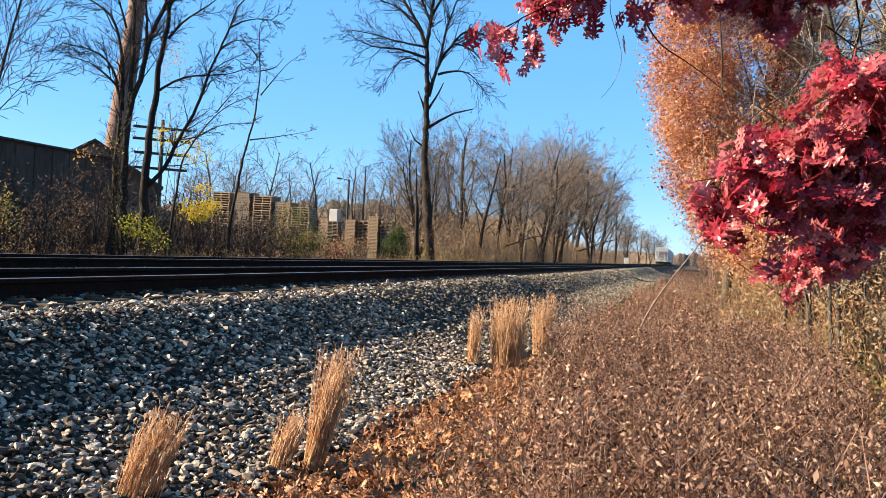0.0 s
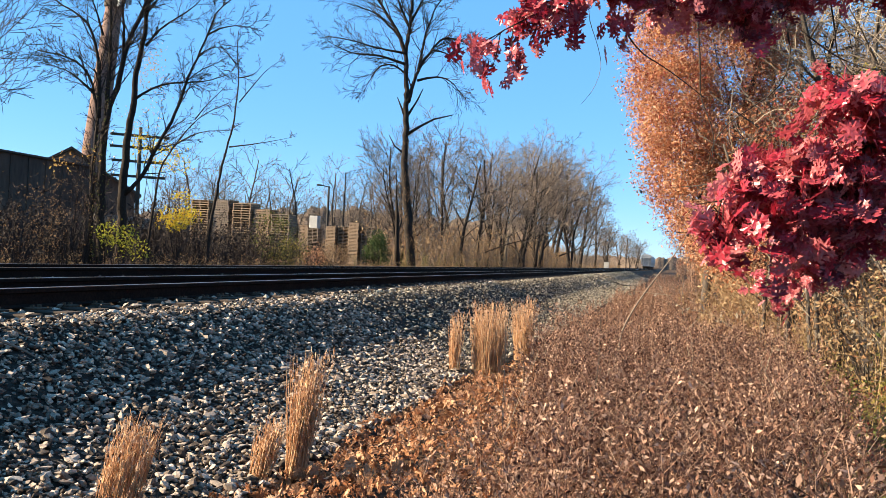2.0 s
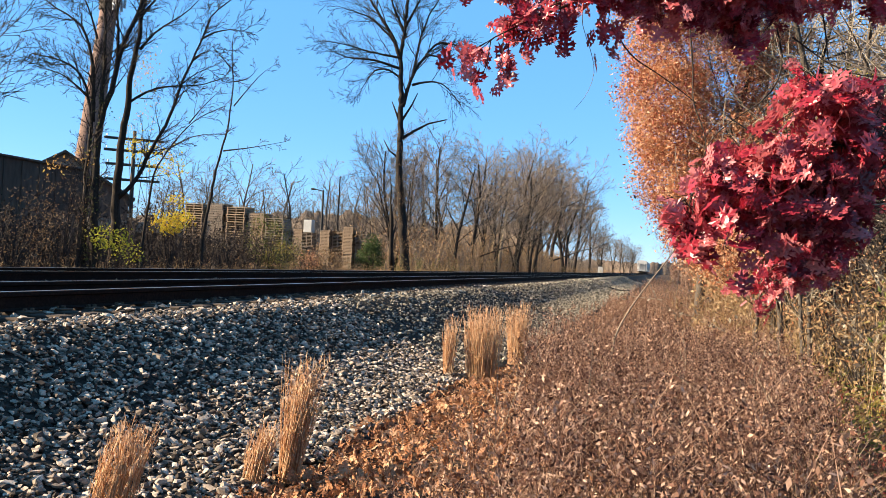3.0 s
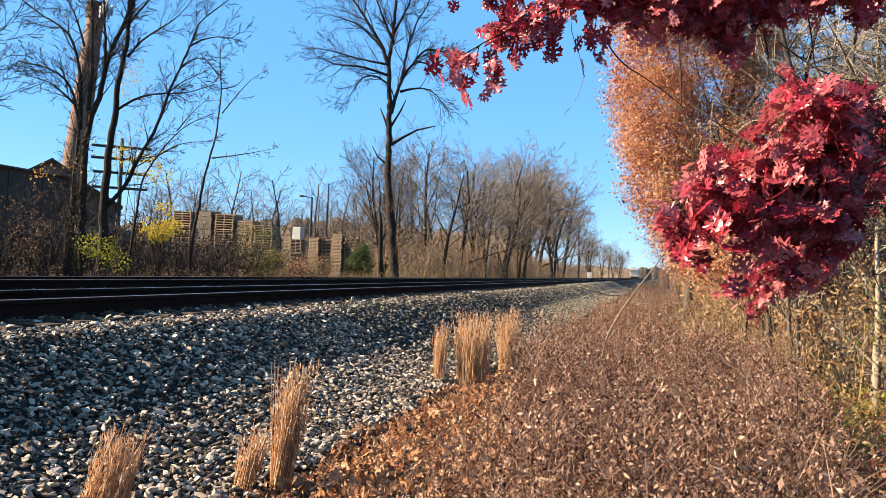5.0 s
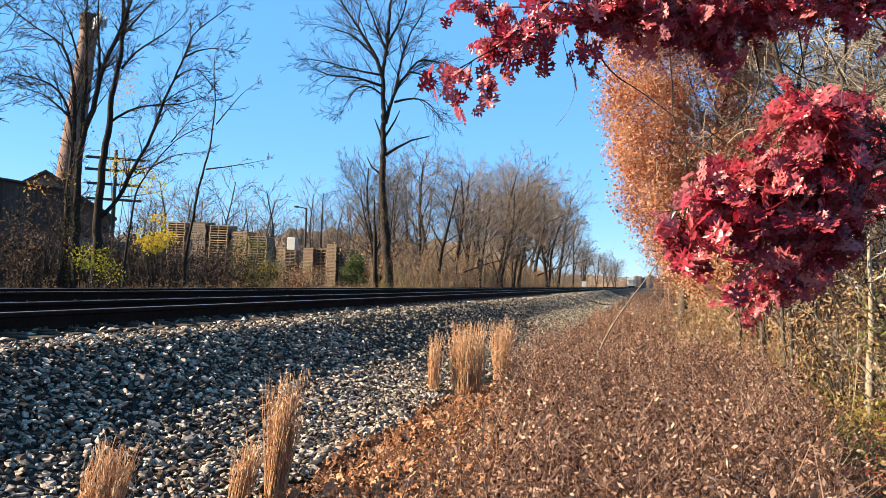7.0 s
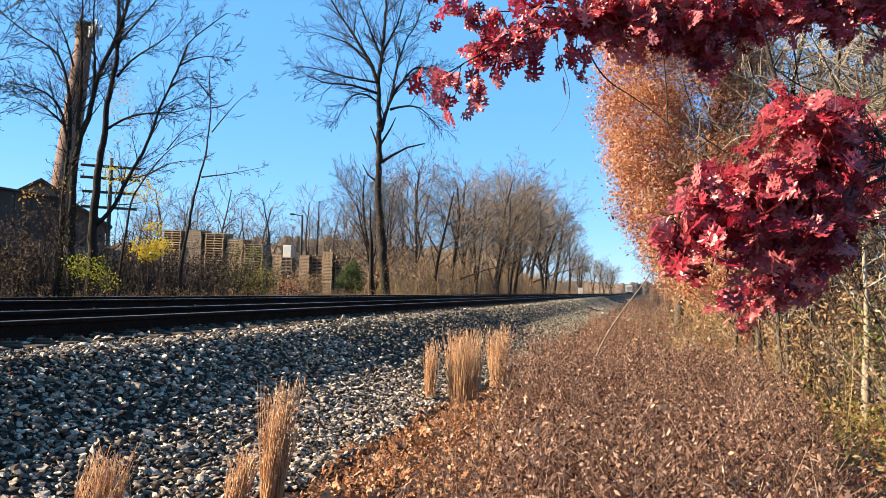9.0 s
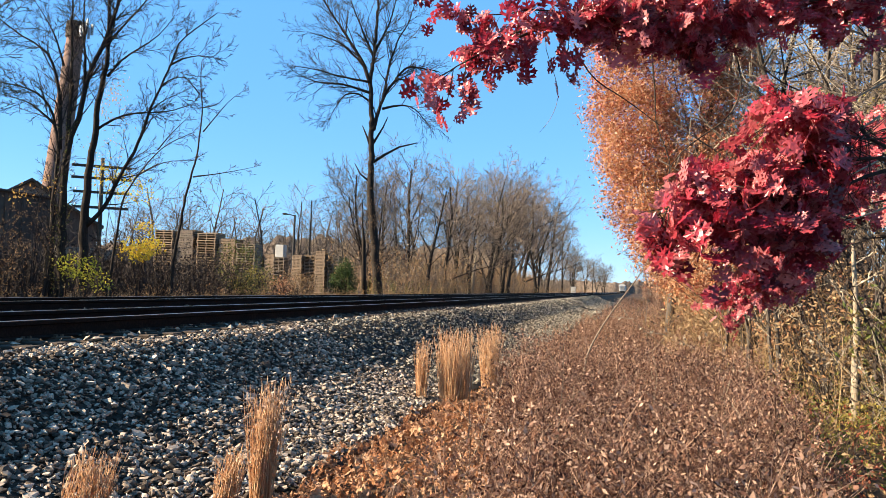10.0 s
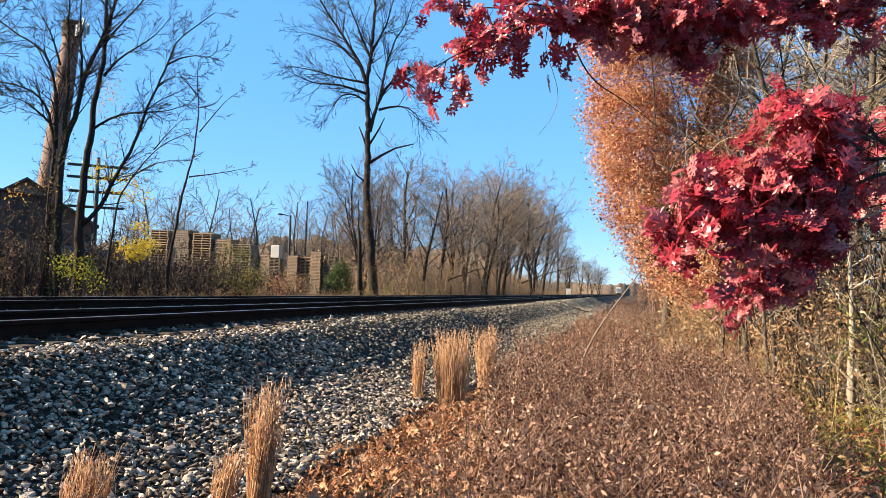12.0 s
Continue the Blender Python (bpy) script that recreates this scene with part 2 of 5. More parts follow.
def tube(soup, path, radii, sides=5, cap=True):
    path = np.asarray(path, float)
    n = len(path)
    tan = np.gradient(path, axis=0)
    tan /= np.linalg.norm(tan, axis=1)[:, None] + 1e-9
    ref = np.array([0.31, 0.87, 0.38]) if abs(tan[0] @ [0.31, 0.87, 0.38]) < 0.9 else np.array([0.9, -0.2, 0.3])
    a = np.cross(tan, ref)
    a /= np.linalg.norm(a, axis=1)[:, None] + 1e-9
    b = np.cross(tan, a)
    ang = np.arange(sides) * 2 * math.pi / sides
    ring = np.cos(ang)[None, :, None] * a[:, None, :] + np.sin(ang)[None, :, None] * b[:, None, :]
    v = (path[:, None, :] + ring * np.asarray(radii, float)[:, None, None]).reshape(-1, 3)
    i = np.arange(n - 1)[:, None] * sides
    j = np.arange(sides)[None, :]
    k = (j + 1) % sides
    q = np.stack([i + j, i + k, i + sides + k, i + sides + j], -1).reshape(-1, 4)
    t = []
    if cap:
        t = [(0, s + 1, s) for s in range(1, sides - 1)] + [((n - 1) * sides, (n - 1) * sides + s, (n - 1) * sides + s + 1) for s in range(1, sides - 1)]
    soup.add(v, t, q)


def box(soup, x0, x1, y0, y1, z0, z1, m=None, chamfer=0.0):
    c = min(chamfer, (x1 - x0) / 3, (y1 - y0) / 3, (z1 - z0) / 3)
    if c <= 0:
        v = np.array([(x, y, z) for z in (z0, z1) for y in (y0, y1) for x in (x0, x1)], float)
        q = [(0, 2, 3, 1), (4, 5, 7, 6), (0, 1, 5, 4), (2, 6, 7, 3), (0, 4, 6, 2), (1, 3, 7, 5)]
        if m is not None:
            v = v @ np.array(m.to_3x3()).T + np.array(m.translation)
        soup.add(v, None, q)
        return
    bm = bmesh.new()
    bmesh.ops.create_cube(bm, size=1)
    for p in bm.verts:
        p.co = ((x0 + x1) / 2 + p.co.x * (x1 - x0), (y0 + y1) / 2 + p.co.y * (y1 - y0), (z0 + z1) / 2 + p.co.z * (z1 - z0))
    bmesh.ops.bevel(bm, geom=bm.edges[:], offset=c, segments=1, affect="EDGES")
    bm.verts.index_update()
    v = np.array([p.co for p in bm.verts])
    if m is not None:
        v = v @ np.array(m.to_3x3()).T + np.array(m.translation)
    soup.add(v, [[p.index for p in f.verts] for f in bm.faces if len(f.verts) == 3], [[p.index for p in f.verts] for f in bm.faces if len(f.verts) == 4])
    bm.free()


def empty(name, at, label="", category="", group="", kind=""):
    ob = new(name)
    ob.location = at
    return tagged(ob, label, category, group, kind)


def turns(rng, n, tilt=None):
    """n random rotations; tilt limits the lean from upright, in radians."""
    if tilt is None:
        q = rng.normal(size=(n, 4))
        q /= np.linalg.norm(q, axis=1)[:, None]
        w, x, y, z = q.T
        return np.stack([np.stack([1 - 2 * (y * y + z * z), 2 * (x * y - z * w), 2 * (x * z + y * w)], -1),
                         np.stack([2 * (x * y + z * w), 1 - 2 * (x * x + z * z), 2 * (y * z - x * w)], -1),
                         np.stack([2 * (x * z - y * w), 2 * (y * z + x * w), 1 - 2 * (x * x + y * y)], -1)], 1)
    yaw, lean, way = rng.uniform(0, 2 * math.pi, n), rng.uniform(-1, 1, n) * tilt, rng.uniform(0, 2 * math.pi, n)

    def rz(a):
        c, s, o, l = np.cos(a), np.sin(a), np.zeros(n), np.ones(n)
        return np.stack([np.stack([c, -s, o], -1), np.stack([s, c, o], -1), np.stack([o, o, l], -1)], 1)
    c, s, o, l = np.cos(lean), np.sin(lean), np.zeros(n), np.ones(n)
    rx = np.stack([np.stack([l, o, o], -1), np.stack([o, c, -s], -1), np.stack([o, s, c], -1)], 1)
    return rz(way) @ rx @ rz(yaw)


def scatter(soup, template, places, rot, size):
    """Many copies of a small template (vertices, triangles) in one go."""
    v, t = template
    size = np.asarray(size, float)
    size = size[:, None] if size.ndim == 1 else size
    n = len(places)
    out = np.einsum("nij,nkj->nki", rot, v[None] * size[:, None, :]) + np.asarray(places)[:, None, :]
    tri = (t[None] + (np.arange(n) * len(v))[:, None, None]).reshape(-1, 3)
    soup.add(out.reshape(-1, 3), tri)


def oak_leaf(seed):
    """A lobed leaf, one unit long, hanging along -z from its stalk, with a folded rib and curled, pointed lobes."""
    rng = np.random.default_rng(seed)
    rib = [0.0, 0.30, 0.52, 0.74, 1.0]
    lobes = [[(0.05, 0.12), (0.20, 0.07), (0.30, 0.14), (0.20, 0.22), (0.08, 0.28)],
             [(0.08, 0.32), (0.30, 0.24), (0.48, 0.30), (0.36, 0.38), (0.40, 0.48), (0.10, 0.48)],
             [(0.09, 0.55), (0.28, 0.54), (0.42, 0.62), (0.26, 0.68), (0.07, 0.70)],
             [(0.07, 0.76), (0.18, 0.78), (0.22, 0.88), (0.10, 0.90), (0.06, 0.96)]]
    v, t = [(0, -y) for y in rib], []
    for side in (1, -1):
        for k, lobe in enumerate(lobes):
            ids = [k] + [len(v) + i for i in range(len(lobe))] + [k + 1]
            stretch, slide = rng.uniform(0.75, 1.25), rng.normal() * 0.02
            v += [(side * x * stretch, -y + slide) for x, y in lobe]
            t += [(ids[0], ids[i], ids[i + 1]) if side > 0 else (ids[0], ids[i + 1], ids[i]) for i in range(1, len(ids) - 1)]
    v = np.array(v, float)
    v[:, 0] += 0.12 * rng.normal() * v[:, 1] ** 2
    bend = rng.uniform(0.1, 0.5) * np.abs(v[:, 0]) + rng.uniform(0.0, 0.45) * v[:, 1] ** 2 - rng.uniform(0.2, 1.1) * v[:, 0] ** 2
    bend += 0.05 * rng.normal(size=len(v))
    return np.stack([v[:, 0], bend, v[:, 1]], -1), np.array(t)


def pin_leaf(seed):
    """A scarlet oak leaf with deep rounded bays and narrow toothed lobes, one unit long, hanging along -z."""
    rng = np.random.default_rng(seed)
    rib = [0.0, 0.22, 0.32, 0.42, 0.54, 0.66, 0.77, 0.85, 0.95]
    half = [0.008, 0.05, 0.10, 0.11, 0.15, 0.12, 0.13, 0.09, 0.06]
    lobes = [(1, 2, (0.14, 0.24), [(0.16, 0.14), (0.27, 0.08), (0.25, 0.19), (0.30, 0.26), (0.17, 0.30)]),
             (3, 4, (0.22, 0.43), [(0.22, 0.36), (0.36, 0.22), (0.40, 0.34), (0.55, 0.37), (0.42, 0.47), (0.43, 0.58), (0.24, 0.53)]),
             (5, 6, (0.20, 0.68), [(0.21, 0.62), (0.36, 0.53), (0.36, 0.64), (0.46, 0.71), (0.31, 0.76), (0.20, 0.77)]),
             (7, 8, (0.09, 0.90), [(0.14, 0.86), (0.24, 0.86), (0.17, 0.94), (0.13, 1.03), (0.05, 1.0)])]
    v = [(0.0, -y) for y in rib]
    t = []
    for side in (1, -1):
        first = len(v)
        v += [(side * w, -y) for w, y in zip(half, rib)]
        for k in range(len(rib) - 1):
            t += [(k, first + k, first + k + 1), (k, first + k + 1, k + 1)]
        for a, b, hub, rim in lobes:
            grown, slide = rng.uniform(0.85, 1.2), rng.normal() * 0.015
            h = len(v)
            v += [(side * x * grown, -y + slide) for x, y in [hub] + rim]
            ring = [first + a] + list(range(h + 1, len(v))) + [first + b]
            t += [(h, ring[i], ring[(i + 1) % len(ring)]) for i in range(len(ring))]
    v = np.array(v, float)
    v[:, 0] += 0.10 * rng.normal() * v[:, 1] ** 2
    bend = rng.uniform(0.05, 0.3) * np.abs(v[:, 0]) + rng.uniform(0.0, 0.35) * v[:, 1] ** 2 - rng.uniform(0.1, 0.9) * v[:, 0] ** 2
    bend += 0.018 * rng.normal(size=len(v))
    return np.stack([v[:, 0], bend, v[:, 1]], -1), np.array(t)


def small_leaf(width=0.5, fold=0.25):
    v = np.array([(0, 0, 0), (width * 0.5, fold * 0.4, -0.4), (0, -0.06, -0.5), (-width * 0.5, fold * 0.4, -0.45), (0, 0.22, -1.0)], float)
    return v, np.array([(0, 1, 2), (0, 2, 3), (1, 4, 2), (3, 2, 4)])


def flake(width=0.45):
    v = np.array([(0, 0, 0), (width * 0.5, 0.12, -0.5), (-width * 0.5, 0.1, -0.45), (0, 0.25, -1.0)], float)
    return v, np.array([(0, 1, 2), (1, 3, 2)])


OAKS, PINS, LEAF, FLAKE = [oak_leaf(k) for k in range(6)], [pin_leaf(k) for k in range(8)], small_leaf(), flake()


# ---------- trees ----------
def grow(rng, out, p, d, length, r, level, spec):
    """One limb as a wandering tapered path, then its side limbs. spec: for each level (count, from, lean in degrees, length ratio, wander, rise)."""
    count, start, lean, ratio, wander, rise = spec[level]
    n = max(2, int(5 + 5 * (level == 0)) - level)
    pts, dirs = [np.array(p, float)], []
    d = np.array(d, float) / np.linalg.norm(d)
    for i in range(n):
        d = d + rng.normal(size=3) * wander + np.array([0, 0, rise])
        d /= np.linalg.norm(d)
        dirs.append(d.copy())
        pts.append(pts[-1] + d * length / n)
    pts = np.array(pts)
    tip = 0.28 if level == 0 else 0.2
    out.append((level, pts, r * (1 - (1 - tip) * np.linspace(0, 1, n + 1) ** 0.9)))
    if level + 1 >= len(spec):
        return
    turn = rng.uniform(0, 6.28)
    for k in range(count):
        f = start + (1 - start) * (k + rng.uniform(0.1, 0.9)) / count
        i = min(n - 1, int(f * n))
        at = pts[i] + (pts[i + 1] - pts[i]) * (f * n - i)
        turn += 2.4 + rng.uniform(-0.5, 0.5)
        a = radians(lean * rng.uniform(0.7, 1.3))
        side = np.cross(dirs[i], [0.3, 0.5, 0.8])
        side /= np.linalg.norm(side)
        other = np.cross(dirs[i], side)
        nd = dirs[i] * math.cos(a) + (side * math.cos(turn) + other * math.sin(turn)) * math.sin(a)
        nl = length * ratio * rng.uniform(0.7, 1.15) * (1.1 - 0.55 * f)
        nr = r * (1 - 0.75 * f) * rng.uniform(0.28, 0.52)
        grow(rng, out, at, nd, nl, max(nr, 0.004), level + 1, spec)


def bare_tree(name, seed, at, height, r, spec, label, lean=(0, 0, 1), bark=None, twig=None, min_twig=0.008, group="", stems=1, spread=0.12, limbs_apart=False):
    rng = np.random.default_rng(seed)
    root = empty(name, at, label, "tree", group)
    wood, fine, tips = Soup(), Soup(), []
    for s in range(stems):
        out = []
        d = np.array(lean, float) + (rng.normal(size=3) * (spread, spread, 0) if stems > 1 else 0)
        grow(rng, out, (rng.normal() * 0.2 * (stems > 1), rng.normal() * 0.2 * (stems > 1), -0.3), d, height * (1 if s == 0 else rng.uniform(0.7, 0.95)), r * (1 if s == 0 else 0.7), 0, spec)
        for level, pts, rad in out:
            if level == 0:
                rad = rad.copy()
                rad[0] *= 1.35
            if level == 1 and limbs_apart:
                limb = Soup()
                tube(limb, pts, np.maximum(rad, min_twig), 5)
                limb.part("limb", bark or M_BARK, root, smooth=True)
            elif level < 2:
                tube(wood, pts, np.maximum(rad, min_twig), 7 if level == 0 else 5)
            else:
                tube(fine, pts, np.maximum(rad, min_twig), 3, cap=False)
                tips.append(pts)
    wood.part("trunk", bark or M_BARK, root, smooth=True)
    fine.part("crown", twig or M_TWIG, root, "bare fine twigs")
    return root, tips


def shaped_tree(name, seed, at, limbs, label, per_metre=5.0, shoot=1.0, fine=(5, 4), lean=42, rise=0.05, bark=None, twig=None, min_twig=0.006, group="", clear=0.5):
    """A bare tree with its own trunk line and main limbs (start radius, points from the foot), from which finer shoots grow."""
    rng = np.random.default_rng(seed)
    root = empty(name, at, label, "tree", group)
    crown = Soup()
    spec = [None, (fine[0], 0.12, lean * 0.9, 0.5, 0.09, rise), (fine[1], 0.12, lean * 0.9, 0.5, 0.12, rise * 0.5), (0, 0, 0, 0, 0.13, 0.0)]
    for i, (r, pts) in enumerate(limbs):
        pts = np.array(pts, float)
        seg = np.linalg.norm(np.diff(pts, axis=0), axis=1)
        total = seg.sum()
        cum = np.concatenate([[0], np.cumsum(seg)]) / total
        f = np.linspace(0, 1, max(7, int(total / 0.28)))
        line = np.stack([np.interp(f, cum, pts[:, k]) for k in range(3)], -1)
        for _ in range(2):
            line[1:-1] = (line[:-2] + 2 * line[1:-1] + line[2:]) / 4
        line[2:-1] += rng.normal(size=(len(f) - 3, 3)) * 0.10 * r
        rad = r * (1 - 0.82 * f ** 0.8)
        if i == 0:
            rad[0] *= 1.3
        wood = Soup()
        tube(wood, line, np.maximum(rad, min_twig), 8 if i == 0 else 6)
        wood.part("trunk" if i == 0 else "limb", bark or M_BARK_DARK, root, smooth=True)
        start = clear if i == 0 else 0.12
        turn = rng.uniform(0, 6.28)
        tan = np.gradient(line, axis=0)
        tan /= np.linalg.norm(tan, axis=1)[:, None]
        for k in range(max(2, int(total * (1 - start) * per_metre))):
            g = start + (1 - start) * rng.uniform(0.0, 1.0) ** 0.85
            j = min(len(f) - 1, int(g * len(f)))
            turn += 2.4 + rng.uniform(-0.6, 0.6)
            side = np.cross(tan[j], [0.3, 0.5, 0.8])
            side /= np.linalg.norm(side)
            other = np.cross(tan[j], side)
            a = radians(lean * rng.uniform(0.6, 1.35))
            nd = tan[j] * math.cos(a) + (side * math.cos(turn) + other * math.sin(turn)) * math.sin(a)
            out = []
            grow(rng, out, line[j], nd, shoot * rng.uniform(0.5, 1.25) * (1.15 - 0.5 * g), min(0.5 * rad[j], 0.022 * shoot), 1, spec)
            for _, p, pr in out:
                tube(crown, p, np.maximum(pr, min_twig), 3, cap=False)
    crown.part("crown", twig or M_TWIG_DARK, root, "bare fine twigs")
    return root


def leaf_cloud(soup, rng, centres, per, spread, size, template, tilt=None):
    centres = np.asarray(centres, float)
    n = len(centres) * per
    pos = np.repeat(centres, per, 0) + rng.normal(size=(n, 3)) * spread
    scatter(soup, template, pos, turns(rng, n, tilt), rng.uniform(0.65, 1.3, n) * size)


# ---------- ground, ballast, tracks ----------
PROFILE_X = [-2000, -60, -24, -15.5, -14.2, -13.2, -12.7, -5.35, -5.05, -4.0, -3.3, -2.45, -1.5, 2.0, 5.0, 12, 40, 2000]
PROFILE_Z = [0.6, 0.6, 0.6, 0.62, 0.70, 0.84, 0.87, 0.88, 0.86, 0.34, 0.13, 0.0, -0.02, 0.0, 0.12, 0.3, 0.6, 0.6]


def ground_z(x, y=0.0):
    return np.interp(x, PROFILE_X, PROFILE_Z)


def build_ground():
    xs = np.unique(np.concatenate([[-2000, -800, -300, -120, -60, -40], np.arange(-30, -13, 1.5), np.arange(-13.5, 12.5, 0.5), [16, 22, 30, 40, 80, 200, 600, 2000]]))
    ys = np.unique(np.concatenate([[-1500, -400, -100, -40, -15], np.arange(-6, 40, 0.8), np.arange(40, 130, 6), [160, 220, 320, 500, 800, 1300, 2500]]))
    X, Y = np.meshgrid(xs, ys)
    rough = 0.05 * np.sin(X * 1.7 + Y * 0.9) * np.cos(Y * 1.3 - X * 0.4)
    Z = ground_z(X) - 0.05 + np.where((X > -2.2) & (X < 40), rough, 0)
    v = np.stack([X, Y, Z], -1).reshape(-1, 3)
    w = len(xs)
    i = np.arange(len(ys) - 1)[:, None] * w + np.arange(w - 1)[None, :]
    s = Soup()
    s.add(v, None, np.stack([i, i + 1, i + w + 1, i + w], -1).reshape(-1, 4))
    s.thing("ground", M_GROUND, "leaf-strewn brown earth beside the railway", "ground", kind="structure", smooth=True)


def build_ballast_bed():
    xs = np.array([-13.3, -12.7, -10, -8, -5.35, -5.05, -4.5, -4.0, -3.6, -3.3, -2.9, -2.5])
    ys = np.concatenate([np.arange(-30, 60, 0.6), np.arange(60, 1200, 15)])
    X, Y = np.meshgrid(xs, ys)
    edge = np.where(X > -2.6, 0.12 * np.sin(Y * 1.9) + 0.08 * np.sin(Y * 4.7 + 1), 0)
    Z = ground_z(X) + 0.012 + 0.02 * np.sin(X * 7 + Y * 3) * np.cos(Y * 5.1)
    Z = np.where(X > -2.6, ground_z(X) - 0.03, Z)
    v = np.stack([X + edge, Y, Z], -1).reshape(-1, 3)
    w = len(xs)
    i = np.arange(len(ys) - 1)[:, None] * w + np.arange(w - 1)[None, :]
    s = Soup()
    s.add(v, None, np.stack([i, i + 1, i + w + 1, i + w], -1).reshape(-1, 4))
    s.thing("ballast_bed", M_BALLAST_BED, "raised stone bed under the tracks, darkened to stand for gap shade", "ballast", kind="structure", smooth=True)


_g = (1 + math.sqrt(5)) / 2
LUMP_V = np.array([(-1, _g, 0), (1, _g, 0), (-1, -_g, 0), (1, -_g, 0), (0, -1, _g), (0, 1, _g), (0, -1, -_g), (0, 1, -_g), (_g, 0, -1), (_g, 0, 1), (-_g, 0, -1), (-_g, 0, 1)]) / math.hypot(1, _g)
LUMP_T = np.array([(0, 11, 5), (0, 5, 1), (0, 1, 7), (0, 7, 10), (0, 10, 11), (1, 5, 9), (5, 11, 4), (11, 10, 2), (10, 7, 6), (7, 1, 8), (3, 9, 4), (3, 4, 2), (3, 2, 6), (3, 6, 8), (3, 8, 9), (4, 9, 5), (2, 4, 11), (6, 2, 10), (8, 6, 7), (9, 8, 1)])


NUB_V = np.array([(1, 0, 0), (-1, 0, 0), (0, 1, 0), (0, -1, 0), (0, 0, 1), (0, 0, -1)], float)
NUB_T = np.array([(0, 2, 4), (2, 1, 4), (1, 3, 4), (3, 0, 4), (2, 0, 5), (1, 2, 5), (3, 1, 5), (0, 3, 5)])


def stones(name, seed, x0, x1, y0, y1, per_m2, size, mat, label, lift=0.0, near=False):
    """Angular crushed stones lying on the bed, too many to count."""
    rng = np.random.default_rng(seed)
    soup = Soup()
    n = int((x1 - x0) * (y1 - y0) * per_m2)
    for k in range(10):
        m = n // 10
        lump, faces = (LUMP_V, LUMP_T) if near else (NUB_V, NUB_T)
        corner = lump * rng.uniform(0.32, 0.76, (len(lump), 1)) + rng.uniform(-0.10, 0.10, (len(lump), 3))
        X, Y = rng.uniform(x0, x1, m), rng.uniform(y0, y1, m)
        Z = ground_z(X) + lift + rng.uniform(-0.4, 1.2, m) * size
        sz = size * rng.lognormal(0, 0.30, m)[:, None] * rng.uniform([1.0, 0.75, 0.45], [1.65, 1.15, 0.85], (m, 3))
        scatter(soup, (corner, faces), np.stack([X, Y, Z], -1), turns(rng, m, 0.9), sz)
    soup.thing(name, mat, label, "gravel", kind="stuff")


RAIL_TOP, TIE_TOP = 1.13, 0.945
RAIL_PROFILE = [(-0.070, 0), (0.070, 0), (0.070, 0.011), (0.012, 0.030), (0.0095, 0.130), (0.036, 0.145), (0.037, 0.176), (0.030, 0.185), (-0.030, 0.185), (-0.037, 0.176), (-0.036, 0.145), (-0.0095, 0.130), (-0.012, 0.030), (-0.070, 0.011)]


def rail_mesh(profile, x, z0, y0, y1):
    s = Soup()
    n = len(profile)
    ys = [y0, 0, 20, 40, 80, 160, y1]
    v = [(x + a, y, z0 + b) for y in ys for a, b in profile]
    q = [(k * n + i, k * n + (i + 1) % n, (k + 1) * n + (i + 1) % n, (k + 1) * n + i) for k in range(len(ys) - 1) for i in range(n)]
    s.add(v, None, q)
    return s


def build_track(centre, seed, label):
    rng = np.random.default_rng(seed)
    track = empty("railway_track", (0, 0, 0), label, "railway track", "railway tracks", "structure")
    for dx in (0.755, -0.755):
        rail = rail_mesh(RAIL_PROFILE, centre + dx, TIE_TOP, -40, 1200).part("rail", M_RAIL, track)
        top = rail_mesh([(-0.024, 0), (0.024, 0), (0.024, 0.004), (-0.024, 0.004)], centre + dx, RAIL_TOP + 0.001, -40, 1200)
        top.part("running_surface", M_RAILTOP, rail, "polished steel running surface")
    s = Soup()
    box(s, -1.3, 1.3, -0.115, 0.115, -0.17, 0, chamfer=0.012)
    tie = s.mesh("tie", M_TIE)
    p = Soup()
    for dx in (0.755, -0.755):
        box(p, dx - 0.19, dx + 0.19, -0.09, 0.09, 0.001, 0.02, chamfer=0.004)
        for a, b in ((0.10, 0.05), (-0.10, 0.05), (0.10, -0.05), (-0.10, -0.05)):
            box(p, dx + a - 0.016, dx + a + 0.016, b - 0.012, b + 0.012, 0.018, 0.045)
    plate = p.mesh("tie_plate", M_PLATE)
    y, k = -4.0, 0
    far, far_plate = Soup(), Soup()
    while y < 400:
        m = pose(centre + rng.uniform(-0.05, 0.05), y, TIE_TOP + rng.uniform(-0.012, 0.0), rz=rng.uniform(-1, 1))
        if y < 62:
            ob = new("tie", tie)
            ob.parent = track
            ob.matrix_basis = m
            pl = new("tie_plate", plate)
            pl.parent = ob
        else:
            box(far, -1.3, 1.3, -0.115, 0.115, -0.17, 0, m)
        y += 0.52 + rng.uniform(-0.03, 0.03)
    ob = far.part("far_ties", M_TIE, track)
    tagged(ob, kind="stuff")


build_ground()
build_ballast_bed()
build_track(-6.755, 1, "steel rails on timber ties, the nearer of two tracks")
build_track(-11.1, 2, "steel rails on timber ties, the farther of two tracks")
stones("ballast_stones", 3, -5.42, -2.55, 2.0, 13, 1060, 0.0355, M_STONE, "loose angular grey ballast stones on the shoulder", near=True)
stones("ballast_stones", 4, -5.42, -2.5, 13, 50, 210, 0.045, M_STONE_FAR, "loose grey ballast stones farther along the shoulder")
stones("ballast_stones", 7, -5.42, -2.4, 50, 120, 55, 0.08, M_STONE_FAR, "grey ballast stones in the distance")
stones("ballast_stones", 8, -5.42, -2.55, -7, 2.0, 170, 0.055, M_STONE, "loose grey ballast stones on the shoulder behind")
